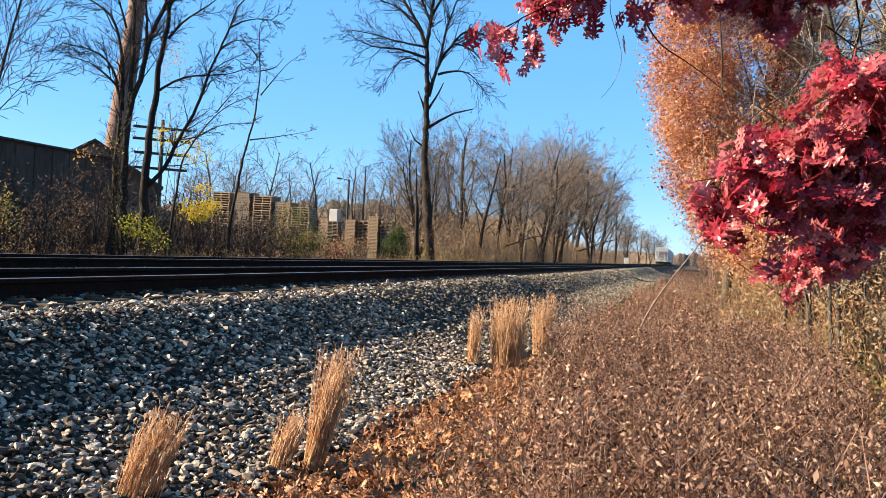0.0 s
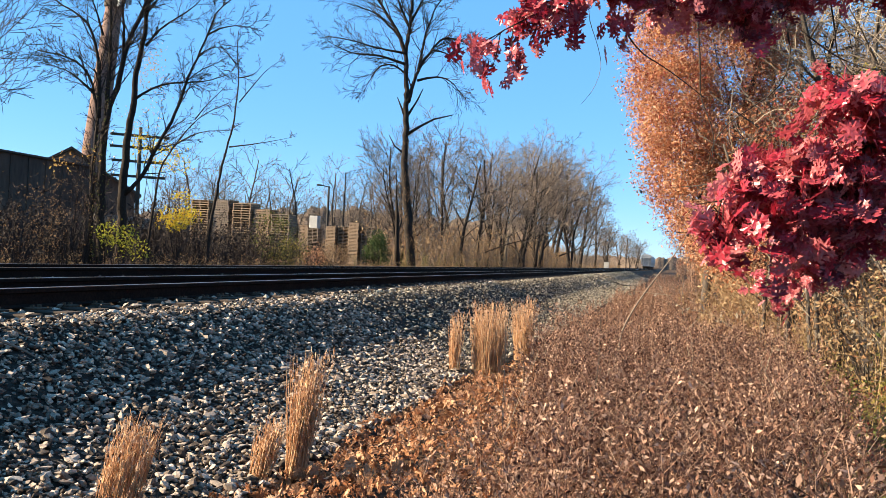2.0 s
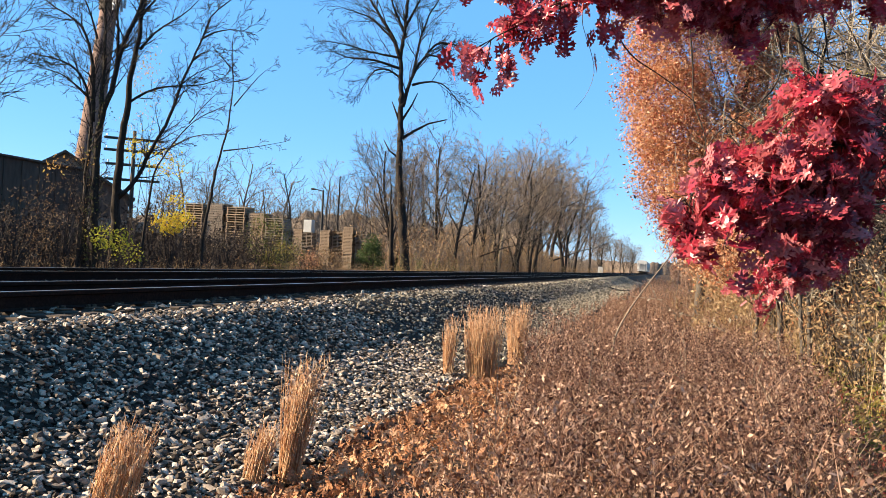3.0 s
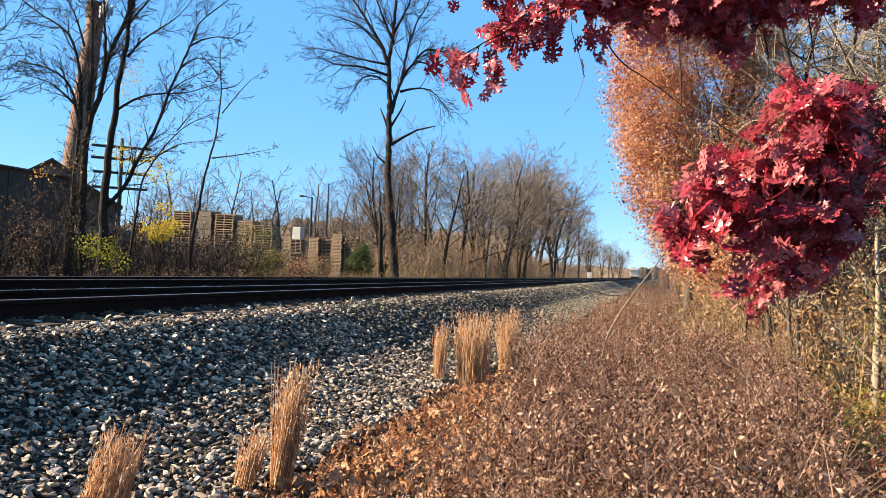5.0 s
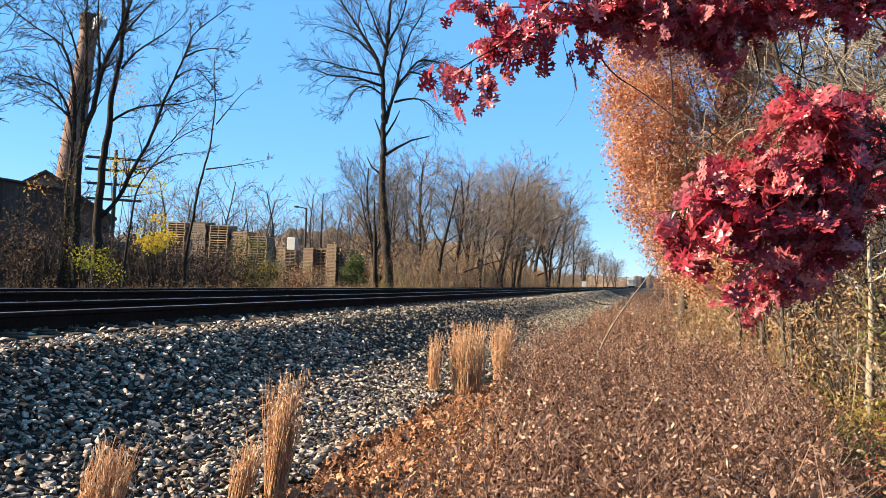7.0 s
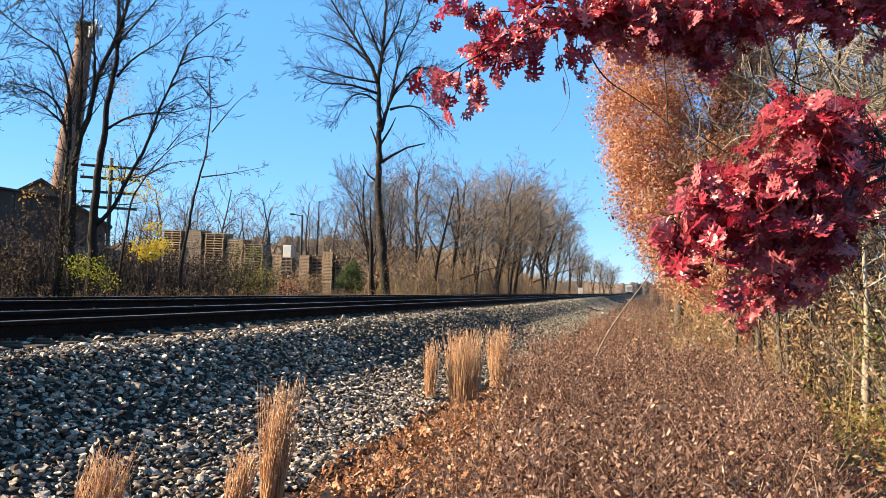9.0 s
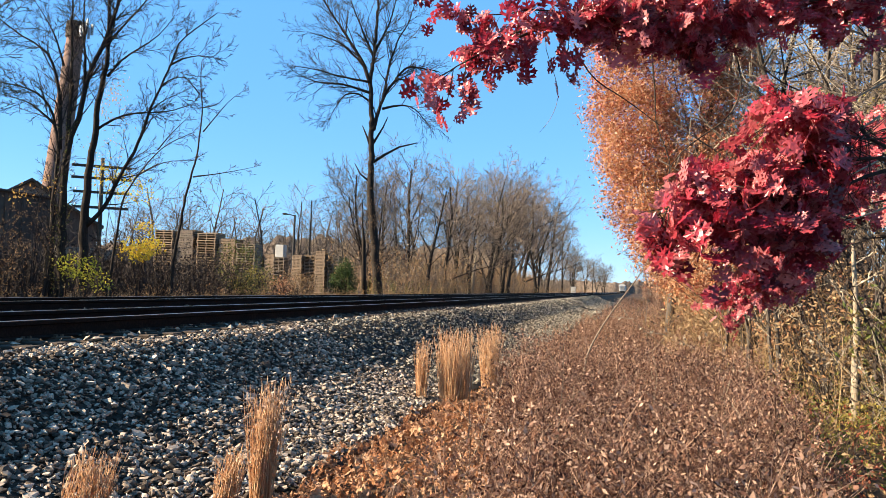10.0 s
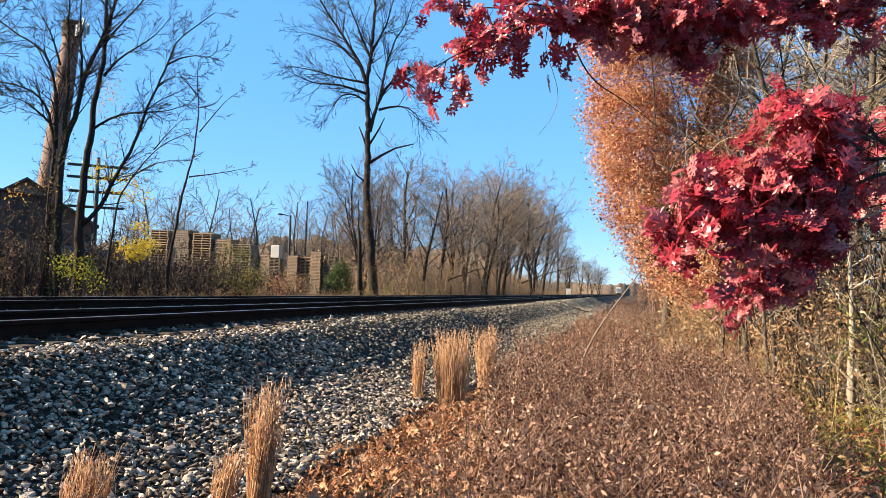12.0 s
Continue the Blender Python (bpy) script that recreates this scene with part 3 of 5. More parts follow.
stones("track_ballast", 5, -9.5, -5.42, 2.0, 28, 45, 0.05, M_STONE, "grey ballast stones between the ties", 0.02)
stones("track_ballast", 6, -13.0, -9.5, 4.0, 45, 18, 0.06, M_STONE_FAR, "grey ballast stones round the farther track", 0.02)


# ---------- far side of the tracks: trees ----------
SPEC_THIN = [(15, 0.32, 40, 0.45, 0.05, 0.02), (8, 0.2, 38, 0.55, 0.12, 0.03), (5, 0.2, 38, 0.55, 0.14, 0.02), (3, 0.2, 36, 0.6, 0.15, 0.0)]
SPEC_ROUND = [(14, 0.2, 40, 0.60, 0.06, 0.05), (9, 0.2, 42, 0.48, 0.10, 0.035), (7, 0.15, 42, 0.50, 0.13, 0.0), (2, 0.2, 38, 0.6, 0.15, 0.0)]
SPEC_WIDE = [(12, 0.14, 50, 0.62, 0.07, 0.05), (9, 0.2, 44, 0.46, 0.11, 0.025), (7, 0.15, 42, 0.50, 0.13, 0.0), (2, 0.2, 38, 0.6, 0.15, 0.0)]
SPEC_FAR = [(14, 0.18, 42, 0.50, 0.07, 0.04), (9, 0.2, 42, 0.46, 0.11, 0.02), (8, 0.2, 40, 0.5, 0.13, 0.0)]
SPEC_SAPLING = [(9, 0.3, 45, 0.35, 0.07, 0.02), (5, 0.2, 40, 0.5, 0.14, 0.03), (3, 0.2, 40, 0.55, 0.15, 0.0)]


TALL = [(0.33, [(0, 0.01, -0.3), (-0.19, -0.16, 2.5), (-0.44, -0.32, 4.7), (-0.66, -0.47, 6.9), (-0.6, -0.56, 9.0), (-0.64, -0.66, 11.0), (-0.77, -0.83, 13.9), (-0.55, -0.85, 15.5), (-0.34, -0.98, 19.2), (-0.26, -1.0, 20.6)]),
        (0.16, [(-0.76, -0.82, 13.7), (-1.28, -1.0, 15.1), (-2.12, -1.25, 16.4), (-3.65, -1.7, 18.7), (-4.4, -1.9, 20.0)]),
        (0.16, [(-0.53, -0.63, 10.7), (-0.13, -0.6, 12.3), (0.34, -0.55, 13.4), (1.48, -0.36, 14.9), (2.43, -0.14, 14.8), (3.5, 0.1, 14.6)]),
        (0.11, [(0.04, -0.6, 12.7), (0.41, -0.6, 15.0), (0.95, -0.57, 16.7), (1.57, -0.47, 17.6), (2.0, -0.45, 19.2)]),
        (0.09, [(-0.7, -0.75, 12.5), (-1.53, -0.96, 13.1), (-2.27, -1.1, 13.1), (-2.8, -1.2, 12.4), (-3.3, -1.3, 11.3)]),
        (0.11, [(-0.75, -0.8, 13.1), (-2.32, -1.17, 13.6), (-4.26, -1.6, 13.7), (-5.5, -1.9, 14.3)]),
        (0.09, [(-0.8, -0.84, 13.8), (-2.7, -1.27, 14.1), (-4.1, -1.6, 14.5), (-5.7, -2.0, 14.7)]),
        (0.09, [(-1.28, -1.0, 15.0), (-2.7, -1.4, 16.3), (-4.7, -1.85, 16.9)]),
        (0.09, [(0.0, -0.57, 12.1), (0.96, -0.37, 12.4), (2.0, -0.12, 12.3), (2.9, 0.12, 11.2)]),
        (0.08, [(0.78, -0.5, 14.1), (1.92, -0.22, 13.9), (2.8, 0.03, 12.9)]),
        (0.10, [(-0.5, -0.83, 15.2), (-1.32, -1.1, 17.1), (-2.06, -1.36, 18.9), (-2.4, -1.5, 20.2)]),
        (0.10, [(-0.45, -0.85, 15.9), (0.43, -0.74, 17.7), (0.92, -0.73, 19.9)])]
BROKEN = [(0.11, [(-0.5, -0.5, 8.7), (0.25, -0.37, 9.2), (1.12, -0.2, 9.7), (2.24, 0.04, 10.0)]), (0.10, [(-0.58, -0.59, 9.4), (-0.91, -0.69, 10.3), (-1.2, -0.79, 11.0)]),
          (0.09, [(-0.5, -0.57, 9.9), (0.07, -0.49, 10.9), (0.38, -0.46, 11.6)]), (0.09, [(-0.62, -0.5, 7.4), (-1.3, -0.6, 7.9), (-1.7, -0.6, 8.6)])]


def tall_tree():
    root = shaped_tree("tall_tree", 11, (-16.0, 52.18, 0.74), TALL, "tall bare tree with broken lower limbs beside the tracks", per_metre=3.6, shoot=2.3, fine=(6, 4), lean=40, rise=0.04, min_twig=0.008, clear=0.68)
    for r, pts in BROKEN:
        s = Soup()
        tube(s, pts, np.linspace(r, r * 0.3, len(pts)), 6)
        s.part("broken_limb", M_BARK_DARK, root, "dead broken-off limb", smooth=True)


tall_tree()
# leaning bare trees in front of the shed and yard
VINED = [(0.145, [(0.1, 0.03, -0.4), (0.09, -0.08, 2.0), (0.12, -0.15, 3.7), (0.26, -0.15, 4.5), (0.55, -0.12, 5.3), (0.68, -0.13, 6.1), (0.92, -0.11, 6.8), (1.24, -0.06, 7.4), (1.67, -0.04, 8.9), (1.8, 0.0, 10.5)]),
         (0.105, [(-0.22, -0.05, -0.4), (-0.2, -0.14, 2.0), (-0.11, -0.18, 3.3), (-0.03, -0.2, 4.15), (-0.16, -0.27, 5.0), (-0.36, -0.35, 5.6), (-0.75, -0.45, 5.9), (-1.8, -0.7, 6.1)]),
         (0.07, [(-0.03, -0.2, 4.2), (-0.01, -0.26, 5.4), (-0.12, -0.32, 6.3), (-0.36, -0.4, 7.0), (-1.42, -0.68, 7.6), (-2.1, -0.85, 8.2)]),
         (0.075, [(0.2, -0.16, 4.3), (0.24, -0.2, 5.5), (0.3, -0.24, 6.6), (0.23, -0.3, 7.7), (0.32, -0.34, 9.4)]),
         (0.05, [(0.65, -0.13, 5.9), (0.66, -0.18, 6.9), (0.58, -0.24, 7.9), (0.62, -0.28, 9.4)]),
         (0.045, [(-0.16, -0.26, 4.9), (-0.58, -0.38, 5.3), (-0.98, -0.5, 5.6), (-1.54, -0.62, 5.7)]),
         (0.035, [(0.06, -0.3, 6.6), (-0.23, -0.4, 7.6), (-0.96, -0.63, 8.7)])]
FORKED = [(0.17, [(0, 0, -0.4), (0.02, -0.06, 1.4), (0.09, -0.12, 2.9), (0.17, -0.15, 3.9), (0.38, -0.17, 5.5), (0.5, -0.18, 6.2), (0.62, -0.2, 7.0), (0.65, -0.22, 7.8), (0.62, -0.29, 10.0)]),
          (0.075, [(0.09, -0.08, 2.06), (0.35, -0.03, 2.26), (0.73, 0.04, 2.76), (0.93, 0.05, 3.4), (1.52, 0.14, 4.36), (1.86, 0.16, 5.5), (2.15, 0.2, 6.2), (2.48, 0.24, 6.9), (2.65, 0.24, 7.6), (3.8, 0.46, 8.5)]),
          (0.045, [(0.64, -0.16, 6.5), (1.06, -0.09, 7.1), (1.62, 0.02, 7.4), (2.19, 0.13, 7.8), (2.5, 0.18, 8.3)]),
          (0.045, [(0.33, -0.16, 4.9), (0.85, -0.06, 5.3), (1.33, 0.05, 5.46), (2.48, 0.3, 5.5), (3.16, 0.45, 5.8)]),
          (0.045, [(0.66, -0.2, 7.5), (1.02, -0.14, 8.0), (1.6, -0.04, 8.6), (2.0, 0.02, 9.2)]),
          (0.04, [(0.64, -0.2, 7.3), (0.84, -0.19, 8.2), (0.93, -0.22, 9.6)]),
          (0.034, [(2.45, 0.23, 6.9), (2.94, 0.33, 7.2), (3.67, 0.5, 7.2)]),
          (0.025, [(2.22, 0.2, 6.3), (2.62, 0.29, 6.6), (3.2, 0.42, 6.5)]),
          (0.025, [(1.86, 0.16, 5.5), (2.31, 0.25, 5.9), (2.8, 0.35, 6.1)])]
CROOKED = [(0.055, [(-0.02, 0, -0.5), (0.02, -0.04, 0.9), (0.22, -0.05, 2.1), (0.32, -0.07, 3.0), (0.74, 0, 3.65), (1.33, 0.09, 4.4), (1.62, 0.14, 4.7), (2.53, 0.33, 5.1)]),
           (0.027, [(0.74, 0, 3.65), (1.22, 0.09, 4.0), (1.77, 0.2, 4.2), (2.46, 0.36, 4.2)]),
           (0.027, [(1.38, 0.1, 4.5), (1.75, 0.16, 5.0), (2.34, 0.27, 5.6)])]
SAPLING = [(0.068, [(0, 0, -0.5), (0.07, -0.04, 1.2), (0.3, -0.04, 2.35), (0.43, -0.06, 3.3), (0.64, -0.05, 4.1), (0.82, -0.04, 4.8), (0.98, -0.07, 6.3), (0.87, -0.14, 7.2), (0.91, -0.17, 8.0)]),
           (0.029, [(1.0, -0.04, 5.56), (1.31, 0.01, 6.0), (1.61, 0.07, 6.3), (1.79, 0.09, 6.7), (2.3, 0.19, 7.0)]),
           (0.029, [(0.68, -0.03, 4.0), (1.29, 0.1, 4.1), (1.86, 0.23, 4.2), (2.73, 0.41, 4.4)]),
           (0.029, [(0.86, -0.13, 6.85), (0.5, -0.23, 7.3), (0.19, -0.31, 7.6)]),
           (0.025, [(0.98, -0.08, 6.4), (1.49, 0.03, 6.5), (1.77, 0.08, 6.9)])]
YARD = "bare trees by the yard"
shaped_tree("bare_tree", 21, (-16.2, 21.43, 1.02), VINED, "dark bare tree with vines round its double trunk", per_metre=7.5, shoot=1.2, fine=(6, 4), group=YARD, clear=0.5, min_twig=0.005)
shaped_tree("bare_tree", 22, (-16.0, 22.23, 1.02), FORKED, "dark bare tree with a long limb leaning over the yard", per_metre=5.5, shoot=1.05, fine=(6, 4), group=YARD, clear=0.55, min_twig=0.005)
shaped_tree("bare_tree", 23, (-16.0, 23.64, 1.11), CROOKED, "thin crooked bare tree with a forked stem", per_metre=4.0, shoot=0.8, fine=(5, 3), group=YARD, clear=0.5, min_twig=0.005)
shaped_tree("bare_tree", 24, (-15.6, 26.51, 1.12), SAPLING, "single thin crooked sapling", per_metre=3.6, shoot=0.55, fine=(4, 3), group=YARD, clear=0.72, min_twig=0.005)
bare_tree("bare_tree", 25, (-17.5, 17.2, 0.6), 9.0, 0.06, SPEC_THIN, "slim bare tree reaching over the shed", lean=(0.02, 0.02, 1),
          bark=M_BARK_DARK, twig=M_TWIG_DARK, group=YARD)

ROUND = []
for k in range(4):
    t, _ = bare_tree("woodland_tree", 31 + k, (-19 + 0.8 * k, 84 + 9 * k, 0.6), (11.5, 12.5, 12.5, 12.5)[k], 0.24, SPEC_WIDE if k == 0 else SPEC_ROUND, "bare grey-brown woodland tree beside the tracks",
                     group="woodland trees", bark=M_BARK_DARK, min_twig=0.014, stems=(1, 2, 3, 1)[k])
    ROUND.append(t)
FAR = []
for k in range(4):
    t, _ = bare_tree("distant_tree", 41 + k, (-70 - 5 * k, 90 + 30 * k, 0.6), 12.0, 0.2, SPEC_FAR, "bare distant tree of the wood beyond the yard",
                     group="distant trees", min_twig=0.02)
    FAR.append(t)


def pale_trunk():
    s = Soup()
    tube(s, [(-18.5, 97, 0.4), (-18.45, 97.6, 3.0), (-18.3, 98.4, 6.0), (-18.1, 99.5, 10.0)], [0.22, 0.17, 0.13, 0.05], 7)
    s.thing("pale_snag", M_BARK_PALE, "pale leaning dead trunk at the wood's edge", "tree", smooth=True)


pale_trunk()


def spread_trees():
    rng = np.random.default_rng(77)
    # (x, y, height factor) of the wood beside the tracks
    for x, y, h in ((-18, 73, 0.75), (-21, 78, 0.85), (-24, 92, 1.0), (-18.5, 104, 1.0), (-22, 112, 1.1), (-17.5, 122, 1.12), (-20, 134, 1.22), (-17, 146, 1.25),
                    (-21, 155, 1.3), (-17, 166, 1.28), (-19, 182, 1.25), (-17, 198, 1.05), (-20, 215, 0.95), (-17, 236, 0.85), (-18, 262, 0.85), (-17, 290, 0.85),
                    (-18, 325, 0.9), (-17, 365, 0.95), (-18, 410, 1.0), (-17, 470, 1.0), (-18, 540, 1.0), (-26, 83, 0.8), (-28, 100, 0.9), (-27, 125, 1.0), (-19, 92, 0.95), (-17.5, 113, 1.1), (-18.5, 128, 1.2), (-18, 140, 1.25), (-19, 160, 1.3), (-23, 70, 0.75), (-30, 90, 0.85)):
        src = ROUND[rng.integers(0, 4)]
        m = pose(x + rng.uniform(-0.6, 0.6), y, 0.6, rz=rng.uniform(0, 360))
        c = copy_thing(src, m)
        c.scale = (h * rng.uniform(0.95, 1.25), h * rng.uniform(0.95, 1.25), h * 1.16)
    for k in range(19):
        c = copy_thing(FAR[rng.integers(0, 4)], pose(-66 + 2.0 * k, 95 + rng.uniform(-8, 12), 0.6, rz=rng.uniform(0, 360)))
        h = rng.uniform(0.7, 1.0)
        c.scale = (h, h, h)
    for k in range(100):
        f = k / 99
        x = -42 - rng.uniform(0, 44) - 25 * (f < 0.3)
        y = 62 + 170 * f + rng.uniform(-6, 6)
        c = copy_thing(FAR[rng.integers(0, 4)], pose(x, y, 0.6, rz=rng.uniform(0, 360)))
        h = rng.uniform(0.55, 1.0) * (0.85 + 0.45 * f)
        c.scale = (h * 1.1, h * 1.1, h)


spread_trees()


# ---------- brush ----------
def weed(rng, h, twigs, leaves, leaf_size, top=0.35, stem=0.004, bend=0.12, spread=0.5):
    """One dry plant: a stem, side twigs and small curled leaves, as plain arrays."""
    s = Soup()
    d = np.array([rng.normal() * bend, rng.normal() * bend, 1.0])
    pts = np.array([(0, 0, 0), d * h * 0.4, d * h * 0.75 + rng.normal(size=3) * 0.03 * h, d * h + rng.normal(size=3) * 0.06 * h])
    tube(s, pts, [stem, stem * 0.85, stem * 0.6, stem * 0.3], 3, cap=False)
    spots = []
    for k in range(twigs):
        f = rng.uniform(top, 1.0)
        at = pts[0] + (pts[3] - pts[0]) * f
        a = rng.uniform(0, 6.28)
        w = np.array([math.cos(a) * spread, math.sin(a) * spread, rng.uniform(0.5, 1.0)])
        ln = h * rng.uniform(0.15, 0.38) * (1.25 - 0.6 * f)
        end = at + w * ln
        tube(s, [at, end], [stem * 0.45, stem * 0.2], 3, cap=False)
        spots += [at + w * ln * g for g in np.linspace(0.3, 1.0, 4)]
    v, t, q = s.arrays()
    tri = np.concatenate([t, q[:, [0, 1, 2]], q[:, [0, 2, 3]]])
    if leaves:
        lf = Soup()
        spots = np.array(spots)
        c = spots[rng.integers(0, len(spots), leaves)] + rng.normal(size=(leaves, 3)) * 0.015
        scatter(lf, FLAKE, c, turns(rng, leaves), rng.uniform(0.6, 1.3, leaves) * leaf_size)
        lv, lt, _ = lf.arrays()
        return np.concatenate([v, lv]), np.concatenate([tri, lt + len(v)])
    return v, tri


def plant(name, seed, templates, where, n, mat, label, category="weeds", sizes=(0.75, 1.2), tilt=0.15, sink=0.03, swell=0.0):
    """A stand of dry plants, too many to count. where(rng, n) gives x, y."""
    rng = np.random.default_rng(seed)
    soup = Soup()
    for tpl in templates:
        X, Y = where(rng, n // len(templates))
        places = np.stack([X, Y, ground_z(X) - sink], -1)
        hump = 1 + swell * np.sin(X * 2.9 + 1.4 * np.sin(Y * 1.1)) * np.cos(Y * 2.1 + X)
        scatter(soup, tpl, places, turns(rng, len(X), tilt), rng.uniform(*sizes, len(X)) * hump)
    return soup.thing(name, mat, label, category, kind="stuff")


def strip(x0, x1, y0, y1, power=1.0):
    return lambda rng, n: (rng.uniform(x0, x1, n), y0 + (y1 - y0) * rng.uniform(0, 1, n) ** power)


_r = np.random.default_rng(5)
WEEDS = [weed(_r, 0.66, 16, 80, 0.025, stem=0.003, spread=0.75) for _ in range(7)]
WEEDS_LOW = [weed(_r, 0.38, 8, 30, 0.034, top=0.15) for _ in range(5)]
WEEDS_FAR = [weed(_r, 0.7, 6, 22, 0.05, stem=0.006) for _ in range(5)]


def brush_area(rng, n):
    """Denser clear of the leaf litter near the toe of the ballast."""
    Y = 2.6 + 11.0 * rng.uniform(0, 1, n) ** 0.8
    left = np.interp(Y, [2.5, 6, 9, 12, 14], [-0.9, -0.9, -1.2, -1.7, -2.1])
    right = np.interp(Y, [2.5, 7, 13], [0.95, 1.25, 1.8])
    X = left + (right - left) * rng.uniform(0, 1, n) ** 0.9
    # drawn together into tussocks
    cx, cy = np.round(X / 0.5) * 0.5 + 0.1 * np.sin(Y * 9), np.round(Y / 0.62) * 0.62 + 0.1 * np.sin(X * 11)
    pull = rng.uniform(0.25, 0.95, n)
    return X + (cx - X) * pull, Y + (cy - Y) * pull


plant("dead_weeds", 51, WEEDS, brush_area, 1650, M_WEED, "dense tangle of dead brown weeds", sizes=(0.55, 1.3), tilt=0.3, swell=0.22)
plant("dead_weeds", 52, WEEDS_LOW, strip(-1.5, 1.5, 2.6, 12, 0.8), 800, M_WEED_TIP, "low russet dead weeds under the taller ones")
plant("dead_weeds", 53, WEEDS_FAR, strip(-1.9, 2.1, 13, 40, 1.0), 1000, M_WEED_TIP, "dead weeds along the foot of the ballast")
plant("dead_weeds", 54, WEEDS_FAR, strip(-1.6, 2.0, 40, 130, 1.0), 400, M_WEED_TIP, "dry tan weeds in the distance", sizes=(0.8, 1.4))
TALLBRUSH = [weed(_r, 1.2, 10, 26, 0.07, stem=0.008, top=0.15, spread=0.7) for _ in range(5)]
LOWBRUSH = [weed(_r, 0.8, 9, 26, 0.06, stem=0.006, top=0.1, spread=0.8) for _ in range(5)]
plant("trackside_brush", 55, LOWBRUSH, strip(-17.5, -13.8, 6, 60), 800, M_TANLEAF, "low tan brush along the far side of the tracks", sizes=(0.35, 0.85))
# next two: dark twigs imitate shade at the tree bases and lower pallets
plant("trackside_brush", 61, TALLBRUSH, strip(-20, -16.2, 12, 42), 560, M_TWIG_DARK, "leafless scrub under the trees by the yard, coloured dark as their shade", sizes=(0.6, 1.5))
plant("trackside_brush", 63, TALLBRUSH, strip(-22, -17, 19, 37), 380, M_TWIG_DARK, "leafless scrub added before the stacked pallets, coloured dark as shade", sizes=(1.0, 2.0))
plant("trackside_brush", 56, LOWBRUSH, strip(-19, -13.9, 60, 330, 1.5), 400, M_TANLEAF, "tan brush along the far side of the tracks", sizes=(0.8, 1.8))
plant("trackside_brush", 57, TALLBRUSH, strip(-19, -15.5, 46, 75), 110, M_OLIVE, "olive-green brush mixed in beyond the tracks", sizes=(0.5, 1.2))
plant("understorey", 58, TALLBRUSH, strip(-25, -17.5, 70, 300, 1.3), 700, M_TWIG, "grey-brown thicket under the woodland trees", sizes=(1.2, 3.8))
plant("understorey", 62, TALLBRUSH, strip(-19.5, -16.8, 62, 240, 1.2), 420, M_TWIG, "grey leafless scrub along the wood's edge", sizes=(0.9, 2.3))
plant("understorey", 60, TALLBRUSH, strip(-24, -17.5, 64, 160, 1.0), 700, M_TANLEAF, "tan leafy saplings under the woodland trees", sizes=(1.2, 3.6))


def litter():
    rng = np.random.default_rng(61)
    s = Soup()
    n = 2900
    Y = 2.8 + 10 * rng.uniform(0, 1, n) ** 1.1
    X = -2.55 + 2.6 * rng.uniform(0, 1, n) ** 1.5 + 0.1 * np.sin(Y * 2.3)
    Z = ground_z(X) + rng.uniform(-0.01, 0.16, n) * np.clip((X + 2.6) * 1.2, 0.15, 1)
    P = np.stack([X, Y, Z], -1)
    for k in range(6):
        m = len(P[k::6])
        scatter(s, OAKS[k], P[k::6], turns(rng, m), rng.uniform(0.05, 0.115, m))
    m = 7500
    Y = 2.8 + 10 * rng.uniform(0, 1, m) ** 1.1
    X = -2.6 + 2.5 * rng.uniform(0, 1, m) ** 1.4 + 0.1 * np.sin(Y * 2.3)
    Z = ground_z(X) + rng.uniform(-0.01, 0.15, m) * np.clip((X + 2.6) * 1.2, 0.15, 1)
    scatter(s, LEAF, np.stack([X, Y, Z], -1), turns(rng, m), rng.uniform(0.03, 0.065, m))
    s.thing("leaf_litter", M_LITTER, "drift of dry orange-brown fallen oak leaves", "fallen leaves", kind="stuff")
    s = Soup()
    m = 1300
    X, Y = rng.uniform(-2.5, 5, m), rng.uniform(-7, 3.2, m)
    scatter(s, OAKS[0], np.stack([X, Y, ground_z(X) + rng.uniform(0.0, 0.05, m)], -1), turns(rng, m), rng.uniform(0.05, 0.11, m))
    s.thing("leaf_litter", M_LITTER, "scattered dry oak leaves on the bare ground", "fallen leaves", kind="stuff")


litter()


def ground_cover(seed, n, x0, x1, y0, y1, height, size, mat, label):
    """Low hummocks of small leaves over the thicket floor."""
    rng = np.random.default_rng(seed)
    Y = y0 + (y1 - y0) * rng.uniform(0, 1, n) ** 1.3
    edge = np.interp(Y, [2.5, 7, 13, 25], [0.75, 1.05, 1.6, 2.0])
    X = np.maximum(x0, edge) + (x1 - x0) * rng.uniform(0, 1, n) ** 1.2
    mound = 0.5 + 0.5 * np.sin(X * 4.1 + 1.3 * np.sin(Y * 2.3 + seed)) * np.cos(Y * 3.3 + X + seed)
    Z = ground_z(X) + height * mound * rng.uniform(0.05, 1.0, n) + rng.uniform(-0.02, 0.05, n)
    s = Soup()
    scatter(s, LEAF, np.stack([X, Y, Z], -1), turns(rng, n), rng.uniform(0.5, 1.5, n) * size)
    s.thing("ground_cover", mat, label, "undergrowth", kind="stuff")


ground_cover(71, 6500, 0.8, 6.5, 2.8, 20, 0.42, 0.062, M_TANLEAF, "carpet of small dry tan leaves on the thicket floor")
ground_cover(72, 1700, 0.9, 6.5, 4.5, 22, 0.55, 0.060, M_LIME, "yellowing low leaves over the thicket floor")
ground_cover(73, 4600, 1.1, 6.0, 3.0, 16, 0.40, 0.065, M_OLIVE, "patches of green low leaves by the thicket")
ground_cover(74, 3400, 0.8, 5.0, 2.8, 14, 0.30, 0.055, M_ROSE, "russet low leaves among the others")


# ---------- bluestem clumps ----------
CLUMPS = []


